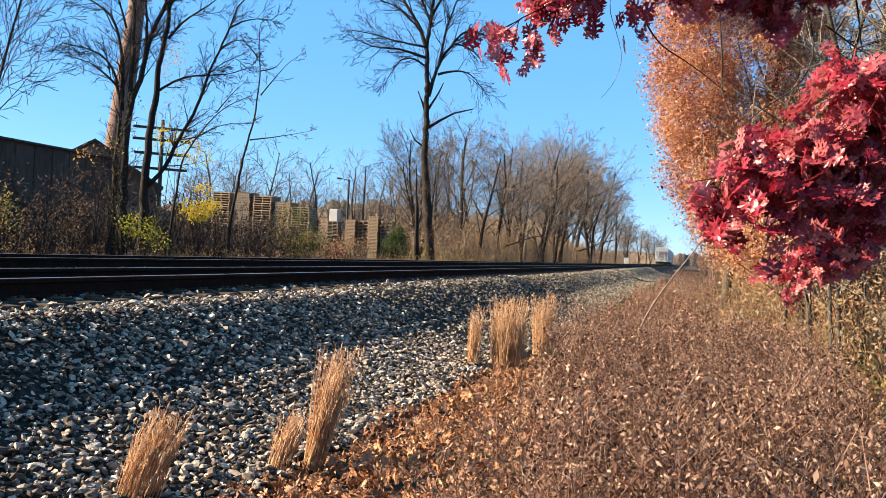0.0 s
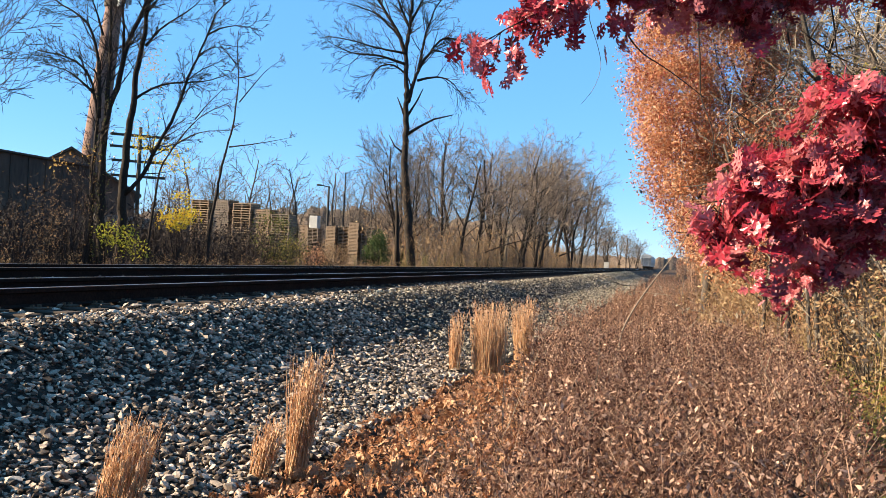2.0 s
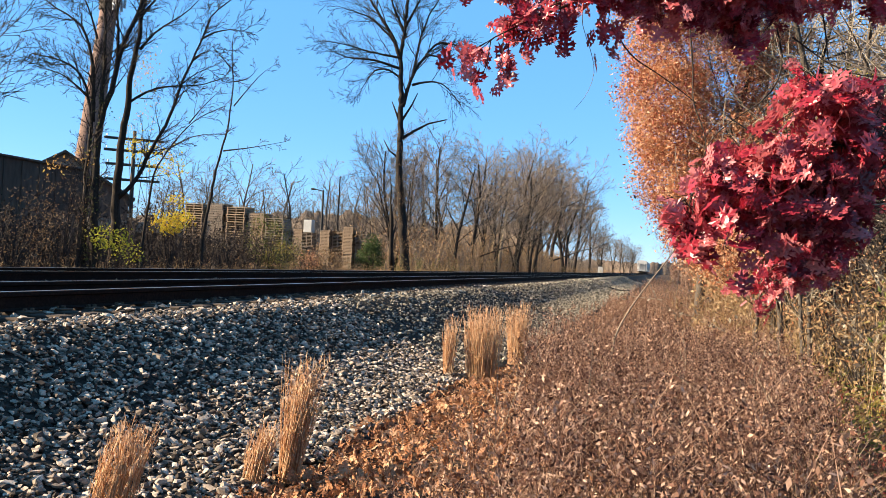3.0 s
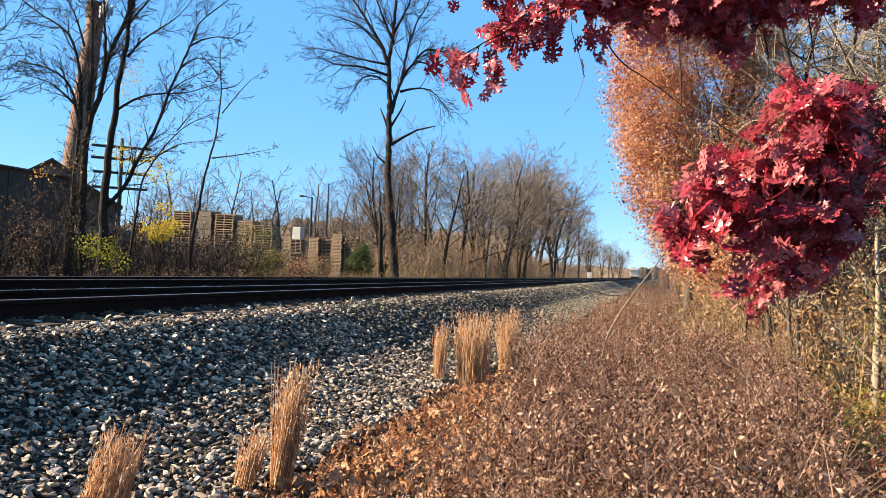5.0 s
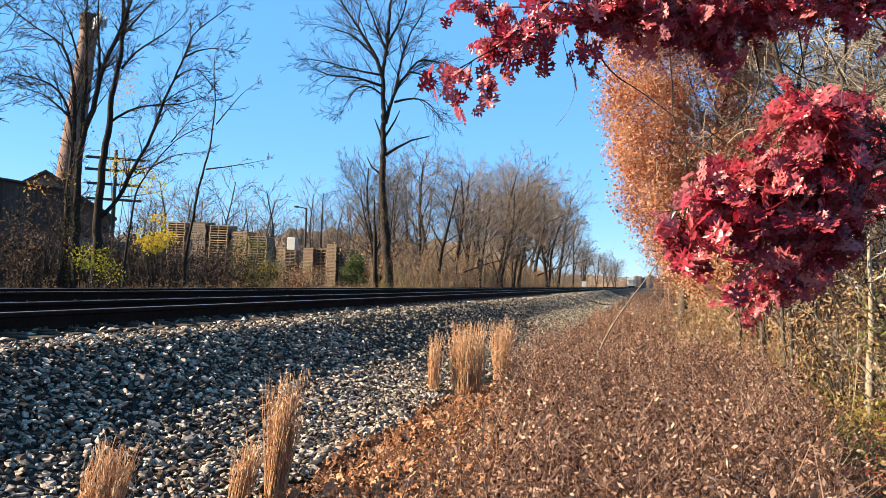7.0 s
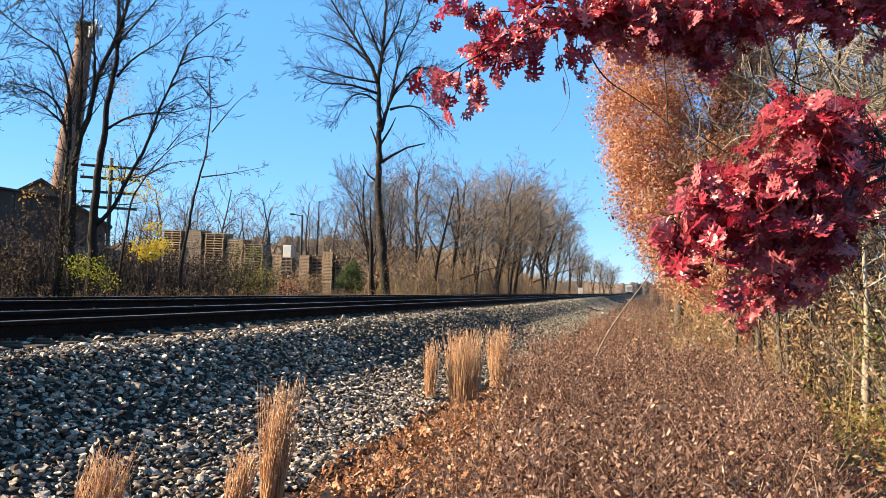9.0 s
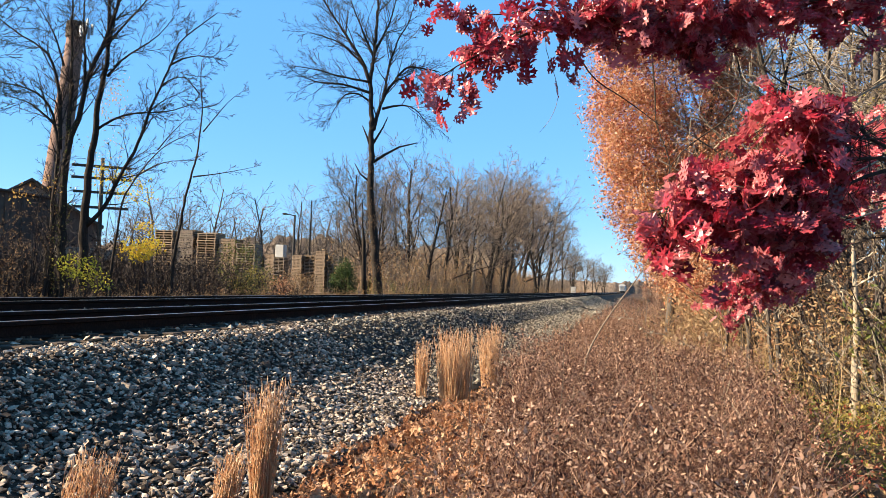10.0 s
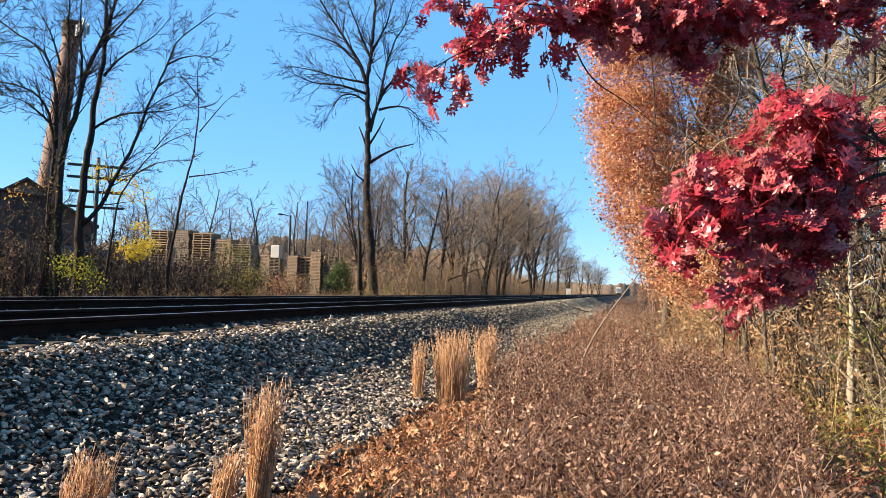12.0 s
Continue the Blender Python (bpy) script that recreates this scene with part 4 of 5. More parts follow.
def grass_clump(x, y, h, w, blades, label, lean=(0, 0), seed=0):
    rng = np.random.default_rng(seed)
    root = empty("grass_clump", (x, y, float(ground_z(x))), label, "grass", "bluestem clumps")
    s = Soup()
    for k in range(blades):
        a, rr = rng.uniform(0, 6.28), w * 0.5 * math.sqrt(rng.uniform())
        p = np.array([math.cos(a) * rr * 0.75, math.sin(a) * rr * 0.75, 0])
        hh = h * rng.uniform(0.55, 1.0)
        d = np.array([lean[0] + rng.normal() * 0.05 + math.cos(a) * rr * 0.25, lean[1] + rng.normal() * 0.05 + math.sin(a) * rr * 0.25, 1.0])
        d /= np.linalg.norm(d)
        curve = np.array([lean[0], lean[1], 0]) * 0.7 + rng.normal(size=3) * (0.06, 0.06, 0)
        pts = [p + d * hh * f + curve * hh * f * f for f in (0, 0.35, 0.7, 1.0)]
        r0 = 0.0022
        tube(s, pts, [r0, r0 * 1.2, r0 * 0.9, r0 * 0.35], 3, cap=False)
        if rng.uniform() < 0.8:
            c = np.array([pts[0] + (pts[3] - pts[0]) * f + curve * hh * (f * f - f) for f in rng.uniform(0.3, 1.0, 5)])
            scatter(s, FLAKE, c, turns(rng, 5, 0.5) @ np.diag([1, 1, -1]), rng.uniform(0.03, 0.075, (5, 1)) * np.array([[0.35, 0.5, 1]]))
    s.part("tuft", M_STRAW, root)
    CLUMPS.append(root)
    return root


grass_clump(-2.38, 11.6, 1.06, 0.56, 420, "thick upright clump of tan bluestem grass at the ballast edge", seed=1)
grass_clump(-2.80, 11.4, 0.84, 0.20, 110, "thin upright tuft of tan bluestem grass at the ballast edge", seed=2)
grass_clump(-2.26, 13.8, 1.04, 0.38, 240, "upright clump of pale bluestem grass behind the others", seed=3)
grass_clump(-2.50, 5.6, 0.92, 0.20, 230, "tall wind-bent tuft of orange-tan bluestem grass", (0.03, 0.02), seed=4)
grass_clump(-2.66, 5.35, 0.46, 0.2, 90, "short side tuft of orange-tan bluestem grass", (0.10, 0.05), seed=5)
grass_clump(-2.98, 4.25, 0.56, 0.34, 150, "low spreading tuft of orange bluestem grass on the stones", (0.10, 0.06), seed=6)
plant("understorey", 59, TALLBRUSH, strip(-85, -38, 95, 200, 1.0), 900, M_TWIG, "grey-brown thicket beyond the yard", sizes=(2.0, 4.2))
CANES = [weed(_r, 0.9, 3, 0, 0.02, stem=0.004, bend=0.5) for _ in range(4)]
plant("dead_weeds", 62, CANES, strip(-1.4, 1.6, 3.5, 14), 36, M_TWIG_PALE, "pale dry canes sticking out of the weeds", sizes=(0.7, 1.2), tilt=0.9)


# ---------- near side: orange tree, thicket, oak branches ----------
def crown_of(rng, n, layers):
    """Points inside a set of overlapping ellipsoids, denser towards the skin. layers: (x, y, z, rx, ry, rz)."""
    layers = np.array(layers, float)
    vol = layers[:, 3] * layers[:, 4] * layers[:, 5]
    pick = rng.choice(len(layers), n, p=vol / vol.sum())
    d = rng.normal(size=(n, 3))
    d /= np.linalg.norm(d, axis=1)[:, None]
    return layers[pick, :3] + d * layers[pick, 3:] * (rng.uniform(0.35, 1.0, n) ** 0.5)[:, None]


def leafy_tree(name, seed, at, height, r, spec, label, layers, clusters, per, size, mat, mats2=None, lean=(0, 0, 1), spread=0.16):
    root, tips = bare_tree(name, seed, at, height, r, spec, label, lean=lean)
    rng = np.random.default_rng(seed + 900)
    pts = crown_of(rng, clusters, layers)
    if clusters > 1000:
        # sprays gather round boughs, with gaps between
        boughs = crown_of(rng, clusters // 13, layers)
        near = boughs[rng.integers(0, len(boughs), clusters * 3 // 4)] + rng.normal(size=(clusters * 3 // 4, 3)) * (0.20, 0.24, 0.13)
        pts = np.concatenate([near, pts[:clusters // 4]])
    s = Soup()
    leaf_cloud(s, rng, pts, per, spread, size, FLAKE if clusters > 1000 else LEAF)
    s.part("foliage", mat, root, "small autumn leaves in loose clusters")
    if mats2:
        s = Soup()
        leaf_cloud(s, rng, crown_of(rng, clusters // 4, layers), per, spread, size, FLAKE if clusters > 1000 else LEAF)
        s.part("foliage", mats2, root, "darker russet leaves among the rest")
    return root


leafy_tree("orange_tree", 101, (1.0, 25.5, 0.0), 11.5, 0.15, SPEC_SAPLING, "autumn tree covered in small rust-orange leaves",
           [(-1.5, 0, 10.4, 0.9, 1.4, 0.9), (-1.45, 0, 9.3, 1.1, 1.5, 1.0), (0.0, 0.3, 9.4, 1.2, 1.4, 1.3), (-1.3, 0, 7.9, 1.2, 1.5, 0.9), (-1.1, 0, 6.8, 1.25, 1.6, 1.0), (-0.9, 0, 5.7, 1.2, 1.6, 1.0), (-0.7, 0, 4.6, 1.15, 1.5, 1.0), (-0.4, 0, 3.6, 1.15, 1.5, 0.9), (0.1, 0, 2.7, 1.1, 1.4, 0.8),
            (0.8, 0, 2.1, 1.0, 1.4, 0.6), (0.5, 0.3, 7.4, 1.1, 1.5, 1.2), (0.7, 0.3, 5.4, 1.2, 1.5, 1.2), (0.9, 0.3, 3.7, 1.2, 1.4, 1.0),
            (2.0, 0.8, 6.0, 1.2, 1.4, 1.1), (2.1, 0.6, 4.2, 1.4, 1.4, 1.0), (2.4, 0.2, 2.4, 1.4, 1.3, 0.8), (1.7, 0.9, 8.4, 1.0, 1.3, 1.0), (-2.35, 0, 9.2, 0.5, 0.8, 0.3), (-2.2, 0, 7.0, 0.5, 0.8, 0.3), (-2.0, 0, 5.5, 0.45, 0.8, 0.25), (-1.75, 0, 4.1, 0.4, 0.8, 0.25)],
           7600, 16, 0.085, M_ORANGE, M_ROSE)
leafy_tree("russet_tree", 102, (1.9, 15.5, 0.0), 4.2, 0.07, SPEC_SAPLING, "young tree with russet and orange leaves",
           [(-0.6, 0, 2.5, 0.7, 1.0, 0.7), (0.4, 0, 2.4, 0.8, 1.0, 0.8)], 430, 12, 0.07, M_ORANGE, M_ROSE, spread=0.12)
leafy_tree("russet_tree", 103, (2.4, 20.0, 0.0), 5.0, 0.08, SPEC_SAPLING, "young tree with orange leaves in the thicket",
           [(-1.2, 0, 2.4, 1.0, 1.2, 0.9), (0.5, 0, 2.6, 1.2, 1.2, 1.3), (-0.4, 0, 1.7, 1.2, 1.2, 0.5)], 560, 13, 0.08, M_ORANGE, M_ROSE, spread=0.14)

SPEC_VINE = [(20, 0.3, 66, 0.38, 0.08, 0.02), (10, 0.12, 55, 0.6, 0.2, -0.02), (8, 0.1, 50, 0.75, 0.22, -0.03)]
for k, (x, y, h, r) in enumerate(((4.1, 16.4, 8.5, 0.10), (5.0, 18.5, 10.0, 0.13), (3.6, 21.5, 10.5, 0.12), (5.6, 15.0, 9.0, 0.12), (4.8, 24.0, 11.0, 0.15), (6.4, 20.0, 10.5, 0.15), (7.4, 17.0, 10.0, 0.14), (3.0, 30.0, 11.0, 0.14))):
    bare_tree("thicket_tree", 111 + k, (x, y, 0.05), h, r, SPEC_VINE, "bare tree hung with sunbleached vines and twigs", bark=M_BARK_DARK if k % 2 else M_BARK, twig=M_TWIG_PALE if k % 3 else M_TWIG,
              group="thicket trees", min_twig=0.006)
THICK = [ob for ob in scene.collection.objects if ob.name.startswith("thicket_tree")]
for k, (x, y) in enumerate(((4.2, 27.5), (6.2, 26.0), (8.2, 24.5), (9.6, 28.0), (7.0, 30.5), (5.4, 33.0), (10.8, 33.0), (8.6, 37.0), (12.5, 29.5), (6.8, 23.2), (8.8, 20.5), (4.4, 19.6))):
    c = copy_thing(THICK[(3 * k + 1) % 8], pose(x, y, 0.1, rz=67 * k))
    c.scale = (1.15, 1.15, 1.1)
bare_tree("pale_snag", 131, (2.85, 12.0, 0.0), 2.7, 0.075, [(4, 0.6, 50, 0.3, 0.03, 0), (2, 0.3, 40, 0.4, 0.1, 0), (2, 0.3, 40, 0.4, 0.1, 0)], "pale barkless slender trunk in the thicket", bark=M_BARK_PALE, twig=M_TWIG_PALE)
for k, (x, y) in enumerate(((2.1, 13.5), (1.75, 17.0), (2.3, 14.6), (3.2, 13.0))):
    bare_tree("thin_stem", 141 + k, (x, y, 0.0), 3.2 + 0.3 * k, 0.045, SPEC_SAPLING, "thin grey-brown stem with bare side twigs", lean=(0.03 * (k - 1), 0, 1), bark=M_BARK, twig=M_TWIG_PALE, group="thin stems", min_twig=0.004, limbs_apart=True)

VINES = [weed(_r, 1.5, 12, 46, 0.045, stem=0.006, top=0.1, spread=0.9, bend=0.3) for _ in range(6)]
plant("thicket", 151, VINES, strip(2.0, 8.0, 9.0, 28), 150, M_LIME, "yellow-green vines and leaves on the thicket floor", "undergrowth", sizes=(0.25, 0.6), tilt=0.5)
plant("thicket", 152, VINES, strip(1.9, 9.0, 9.5, 32), 380, M_TANLEAF, "dry tan undergrowth between the stems", "undergrowth", sizes=(0.5, 1.5), tilt=0.5)
plant("thicket", 153, VINES, strip(2.6, 10.0, 10.0, 34), 330, M_TWIG_PALE, "grey tangle of dry vines", "undergrowth", sizes=(0.6, 1.7), tilt=0.7)
plant("thicket", 158, TALLBRUSH, strip(0.6, 3.2, 15, 27), 150, M_TANLEAF, "tan brush round the foot of the orange tree", "undergrowth", sizes=(0.5, 1.3), tilt=0.4)
# dark colour here stands for the shaded depth behind the front stems
plant("thicket", 157, VINES, strip(2.8, 9.0, 10.0, 26), 520, M_TWIG_DARK, "tangle of leafless stems, coloured dark as the thicket's inner shade", "undergrowth", sizes=(0.8, 2.6), tilt=0.6)
LIMES = [weed(_r, 0.6, 9, 24, 0.075, stem=0.004, top=0.2, spread=0.9, bend=0.3) for _ in range(4)]
plant("thicket", 154, LIMES, strip(2.0, 4.8, 6.0, 13), 60, M_LIME, "low yellow-green plants by the thicket's edge", "undergrowth", sizes=(0.4, 0.85), tilt=0.5)
for k, (x, y, h) in enumerate(((9, 22, 1.0), (10, 28, 1.1), (7.5, 33, 1.1), (6, 40, 1.1), (4.5, 50, 1.1), (5, 65, 1.2), (4, 85, 1.2), (5, 110, 1.2), (4, 150, 1.2), (5, 200, 1.2), (9, 45, 1.2), (12, 36, 1.2), (4, 260, 1.2))):
    c = copy_thing(ROUND[k % 4], pose(x, y, 0.1, rz=77 * k))
    c.scale = (0.8 * h, 0.8 * h, 0.85 * h)
    tagged(c, "bare tree in the wood on the near side", "tree", "near side trees")

plant("thicket", 155, TALLBRUSH, strip(2.2, 7.5, 26, 75), 420, M_TANLEAF, "tan leafy thicket along the near side", "undergrowth", sizes=(1.0, 3.2), tilt=0.3)
plant("thicket", 156, TALLBRUSH, strip(2.0, 7.0, 75, 280, 1.3), 420, M_WEED_TIP, "brown thicket along the near side far off", "undergrowth", sizes=(1.5, 4.0), tilt=0.3)
BRANCHES = []


def oak_tree():
    s = Soup()
    tube(s, [(2.72, 6.38, -0.15), (2.70, 6.36, 0.3), (2.71, 6.34, 1.6), (2.69, 6.35, 3.0), (2.73, 6.37, 4.6), (2.8, 6.4, 6.5)], [0.20, 0.15, 0.13, 0.12, 0.10, 0.06], 10)
    s.thing("oak_tree", M_BARK, "grey-brown scarlet oak that bears the branches", "tree", smooth=True)


oak_tree()


def sunward(rng, n):
    """n turns of hanging leaves: most face the open, sunny side with the tip swung out, the rest hang any way."""
    yaw = -SUN_AZ + 0.6 + rng.normal(size=n) * 0.9
    swing, fan = rng.normal(size=n) * 0.5 + 0.2, rng.normal(size=n) * 0.9
    o, l = np.zeros(n), np.ones(n)
    rz = np.stack([np.stack([np.cos(yaw), -np.sin(yaw), o], -1), np.stack([np.sin(yaw), np.cos(yaw), o], -1), np.stack([o, o, l], -1)], 1)
    rx = np.stack([np.stack([l, o, o], -1), np.stack([o, np.cos(swing), -np.sin(swing)], -1), np.stack([o, np.sin(swing), np.cos(swing)], -1)], 1)
    ry = np.stack([np.stack([np.cos(fan), o, np.sin(fan)], -1), np.stack([o, l, o], -1), np.stack([-np.sin(fan), o, np.cos(fan)], -1)], 1)
    out = rz @ rx @ ry
    loose = rng.uniform(size=n) < 0.45
    out[loose] = turns(rng, n, 1.25)[loose]
    return out


def oak_branch(at, label, limbs, per_metre, size, seed, bare=0.12, twig_len=0.28, reach=9.0):
    """A limb of the scarlet oak with side twigs that carry lobed leaves. limbs: lists of points relative to at, with a start radius."""
    rng = np.random.default_rng(seed)
    root = empty("oak_branch", at, label, "tree branch", "scarlet oak branches")
    wood, leaves = Soup(), Soup()
    for r, pts in limbs:
        pts = np.array(pts, float)
        seg = np.linalg.norm(np.diff(pts, axis=0), axis=1)
        total = seg.sum()
        f = np.linspace(0, 1, max(6, int(total / 0.12)))
        cum = np.concatenate([[0], np.cumsum(seg)]) / total
        line = np.stack([np.interp(f, cum, pts[:, i]) for i in range(3)], -1)
        line[1:-1] += rng.normal(size=(len(f) - 2, 3)) * 0.012
        tube(wood, line, r * (1 - 0.8 * f), 6)
        n = int(total * per_metre)
        for k in range(n):
            g = bare + (1 - bare) * rng.uniform(0, 1) ** 0.85
            p = np.array([np.interp(g, cum, pts[:, i]) for i in range(3)])
            w = rng.normal(size=3) * (1, 0.8, 0.7)
            w /= np.linalg.norm(w)
            ln = twig_len * rng.uniform(0.4, 1.15)
            e = p + w * ln + np.array([0, 0, -0.15 * ln])
            tube(wood, [p, (p + e) / 2 + rng.normal(size=3) * 0.01, e], [0.0035, 0.0025, 0.0015], 3, cap=False)
            m = rng.integers(4, 8)
            c = p + (e - p) * rng.uniform(0.4, 1.05, (m, 1)) + rng.normal(size=(m, 3)) * 0.045
            c = c[c[:, 0] < reach]
            if len(c):
                scatter(leaves, PINS[rng.integers(0, 8)], c, sunward(rng, len(c)), rng.uniform(0.7, 1.25, len(c)) * size)
    wood.part("limb", M_TWIG_DARK, root, "thin dark limb and twigs")
    leaves.part("foliage", M_RED, root, "lobed scarlet leaves")
    BRANCHES.append(root)
    return root


oak_branch((0, 0, 0), "overhanging oak branch with deep red lobed leaves",
           [(0.022, [(2.68, 6.3, 3.5), (1.2, 5.5, 3.46), (0.3, 5.2, 3.30), (-0.5, 5.0, 3.2), (-0.9, 4.9, 3.08)]),
            (0.016, [(2.68, 6.3, 3.75), (1.6, 5.6, 3.5), (0.6, 5.3, 3.36), (-0.4, 5.0, 3.28), (-1.1, 4.85, 3.24)]),
            (0.010, [(-0.5, 5.0, 3.2), (-0.85, 4.9, 3.06), (-1.03, 4.85, 2.92), (-1.13, 4.83, 2.85)]),
            (0.012, [(1.5, 5.6, 3.35), (1.3, 5.5, 3.32), (1.2, 5.45, 3.24)]),
            (0.012, [(0.7, 5.3, 3.3), (0.3, 5.2, 3.24), (0.2, 5.18, 3.18)])],
           17, 0.112, 201, bare=0.36, twig_len=0.26)
oak_branch((0, 0, 0), "low oak branch with bright scarlet lobed leaves",
           [(0.018, [(2.68, 6.3, 2.6), (1.35, 4.95, 2.35), (0.93, 4.73, 2.32), (0.54, 4.6, 2.2), (0.32, 4.5, 2.12), (0.08, 4.42, 1.94)]),
            (0.014, [(2.68, 6.3, 2.75), (1.6, 5.1, 2.5), (1.0, 4.66, 2.42), (0.78, 4.54, 2.56)]),
            (0.012, [(1.35, 4.95, 2.3), (0.90, 4.70, 2.10), (0.86, 4.66, 1.98), (0.74, 4.6, 1.92)]),
            (0.012, [(0.93, 4.73, 2.32), (0.68, 4.6, 2.05), (0.46, 4.52, 1.86)]),
            (0.012, [(0.75, 4.65, 2.25), (0.45, 4.5, 2.02), (0.22, 4.44, 1.85)]),
            (0.012, [(1.35, 4.95, 2.4), (1.0, 4.8, 2.6), (0.85, 4.91, 2.59)]),
            (0.010, [(0.93, 4.73, 2.32), (0.74, 4.6, 2.16), (0.68, 4.55, 2.02)])],
           36, 0.116, 202, bare=0.2, twig_len=0.27, reach=1.05)
oak_branch((0, 0, 0), "drooping oak spray with smaller crimson leaves",
           [(0.010, [(2.68, 6.35, 2.5), (1.7, 6.3, 2.3), (1.05, 5.95, 1.95), (0.74, 5.8, 1.70), (0.62, 5.75, 1.60)]),
            (0.010, [(2.68, 6.35, 2.3), (1.8, 6.3, 2.1), (1.25, 5.95, 1.9), (0.95, 5.85, 1.68)])],
           36, 0.085, 203, bare=0.45, twig_len=0.18, reach=1.12)


oak_branch((0, 0, 0), "oak spray with maroon leaves beside the thicket",
           [(0.012, [(2.7, 6.4, 3.0), (2.2, 6.9, 2.95), (1.8, 7.1, 2.8), (1.55, 7.15, 2.6)]),
            (0.010, [(2.7, 6.4, 2.7), (2.2, 6.9, 2.6), (1.85, 7.1, 2.4)]),
            (0.012, [(2.7, 6.4, 2.9), (1.7, 6.25, 2.78), (1.35, 6.15, 2.62), (1.12, 6.1, 2.42)]),
            (0.010, [(2.7, 6.4, 2.6), (1.6, 6.25, 2.45), (1.3, 6.15, 2.2)])],
           20, 0.10, 204, bare=0.3, twig_len=0.2)
# out of view: placed to cast shade on the overhanging branch
oak_branch((0, 0, 0), "unseen upper oak bough, added to shade the branch below",
           [(0.03, [(2.72, 6.37, 4.4), (1.6, 5.7, 4.5), (0.6, 5.3, 4.45), (-0.3, 5.0, 4.35)]),
            (0.02, [(2.72, 6.37, 4.7), (1.4, 5.3, 4.7), (0.4, 4.9, 4.6), (-0.4, 4.7, 4.5)])],
           30, 0.13, 205, bare=0.1, twig_len=0.4)


def twig(name, pts, r, mat, label):
    s = Soup()
    pts = np.array(pts, float)
    f = np.linspace(0, 1, 14)
    cum = np.linspace(0, 1, len(pts))
    line = np.stack([np.interp(f, cum, pts[:, i]) for i in range(3)], -1)
    line[1:-1] = (line[:-2] + line[1:-1] * 2 + line[2:]) / 4
    tube(s, line, r * (1 - 0.6 * f), 6)
    return s.thing(name, mat, label, "twig", smooth=True)


twig("bent_cane", [(-0.55, 10.15, 0.0), (-0.54, 10.18, 0.76), (-0.45, 10.2, 0.98), (-0.29, 10.22, 1.28), (-0.05, 10.3, 1.62), (0.12, 10.35, 1.86), (0.22, 10.4, 2.1)], 0.013, M_TWIG, "thin bare cane arching up from the weeds")
twig("hanging_vine", [(-0.5, 5.0, 3.21), (-0.52, 4.97, 3.05), (-0.46, 4.97, 2.9), (-0.42, 4.98, 2.76), (-0.46, 4.97, 2.62), (-0.53, 4.95, 2.53)], 0.0025, M_TWIG, "thin vine tip dangling from the oak branch")
for pts in ([(-0.36, 5.2, 3.12), (-0.29, 5.2, 2.97), (-0.2, 5.2, 2.87), (-0.1, 5.2, 2.81), (0.03, 5.22, 2.72), (0.16, 5.25, 2.62)],
            [(0.10, 5.6, 3.25), (0.14, 5.6, 2.88), (0.14, 5.6, 2.7), (0.24, 5.6, 2.47), (0.23, 5.6, 2.27)],
            [(0.56, 5.6, 3.4), (0.66, 5.6, 3.05), (0.67, 5.6, 2.89), (0.6, 5.6, 2.72), (0.4, 5.6, 2.6), (0.24, 5.6, 2.45), (0.21, 5.6, 2.27)],
            [(0.85, 5.6, 3.45), (0.91, 5.6, 3.12), (0.93, 5.6, 2.94), (1.04, 5.6, 2.8)], [(0.72, 5.6, 3.1), (0.93, 5.62, 2.94), (1.1, 5.6, 2.86), (1.3, 5.6, 2.84)]):
    twig("bare_twig", pts, 0.006, M_TWIG_DARK, "bare dark twig hanging below the oak branch")
for pts in ([(1.6, 5.7, 3.0), (1.35, 5.65, 2.86), (1.15, 5.6, 2.7), (1.0, 5.55, 2.62)], [(1.5, 5.7, 2.75), (1.3, 5.65, 2.6), (1.2, 5.6, 2.42), (1.05, 5.6, 2.3)],
            [(1.55, 5.8, 2.5), (1.3, 5.7, 2.36), (1.1, 5.6, 2.3), (0.95, 5.6, 2.14)], [(1.6, 5.8, 2.2), (1.35, 5.7, 2.1), (1.1, 5.65, 2.06)]):
    twig("bare_twig", pts, 0.007, M_TWIG_PALE, "pale bare twig beside the oak leaves")
twig("fallen_stick", [(-4.85, 5.3, 0.86), (-4.66, 5.42, 0.76), (-4.46, 5.45, 0.66)], 0.012, M_TWIG, "dead stick lying on the ballast")
twig("loose_cable", [(-5.3, 64.5, 0.97), (-4.4, 63, 0.66), (-3.5, 62, 0.36), (-3.0, 63.5, 0.2), (-2.1, 68, 0.14)], 0.05, M_BLACKSTEEL, "black cable running down the ballast slope")


# ---------- yard beyond the tracks ----------
def pallet_mesh():
    s = Soup()
    for k in range(7):
        box(s, -0.6, 0.6, -0.5 + k * 0.15, -0.5 + k * 0.15 + 0.10, 0.122, 0.144)
    for x in (-0.58, -0.03, 0.52):
        box(s, x, x + 0.06, -0.5, 0.5, 0.022, 0.122)
    for y in (-0.5, -0.05, 0.4):
        box(s, -0.6, 0.6, y, y + 0.10, 0.0, 0.022)
    return s


PAL, PAL_GREY = pallet_mesh().mesh("pallet", M_PALLET), pallet_mesh().mesh("pallet", M_PALLET_GREY)


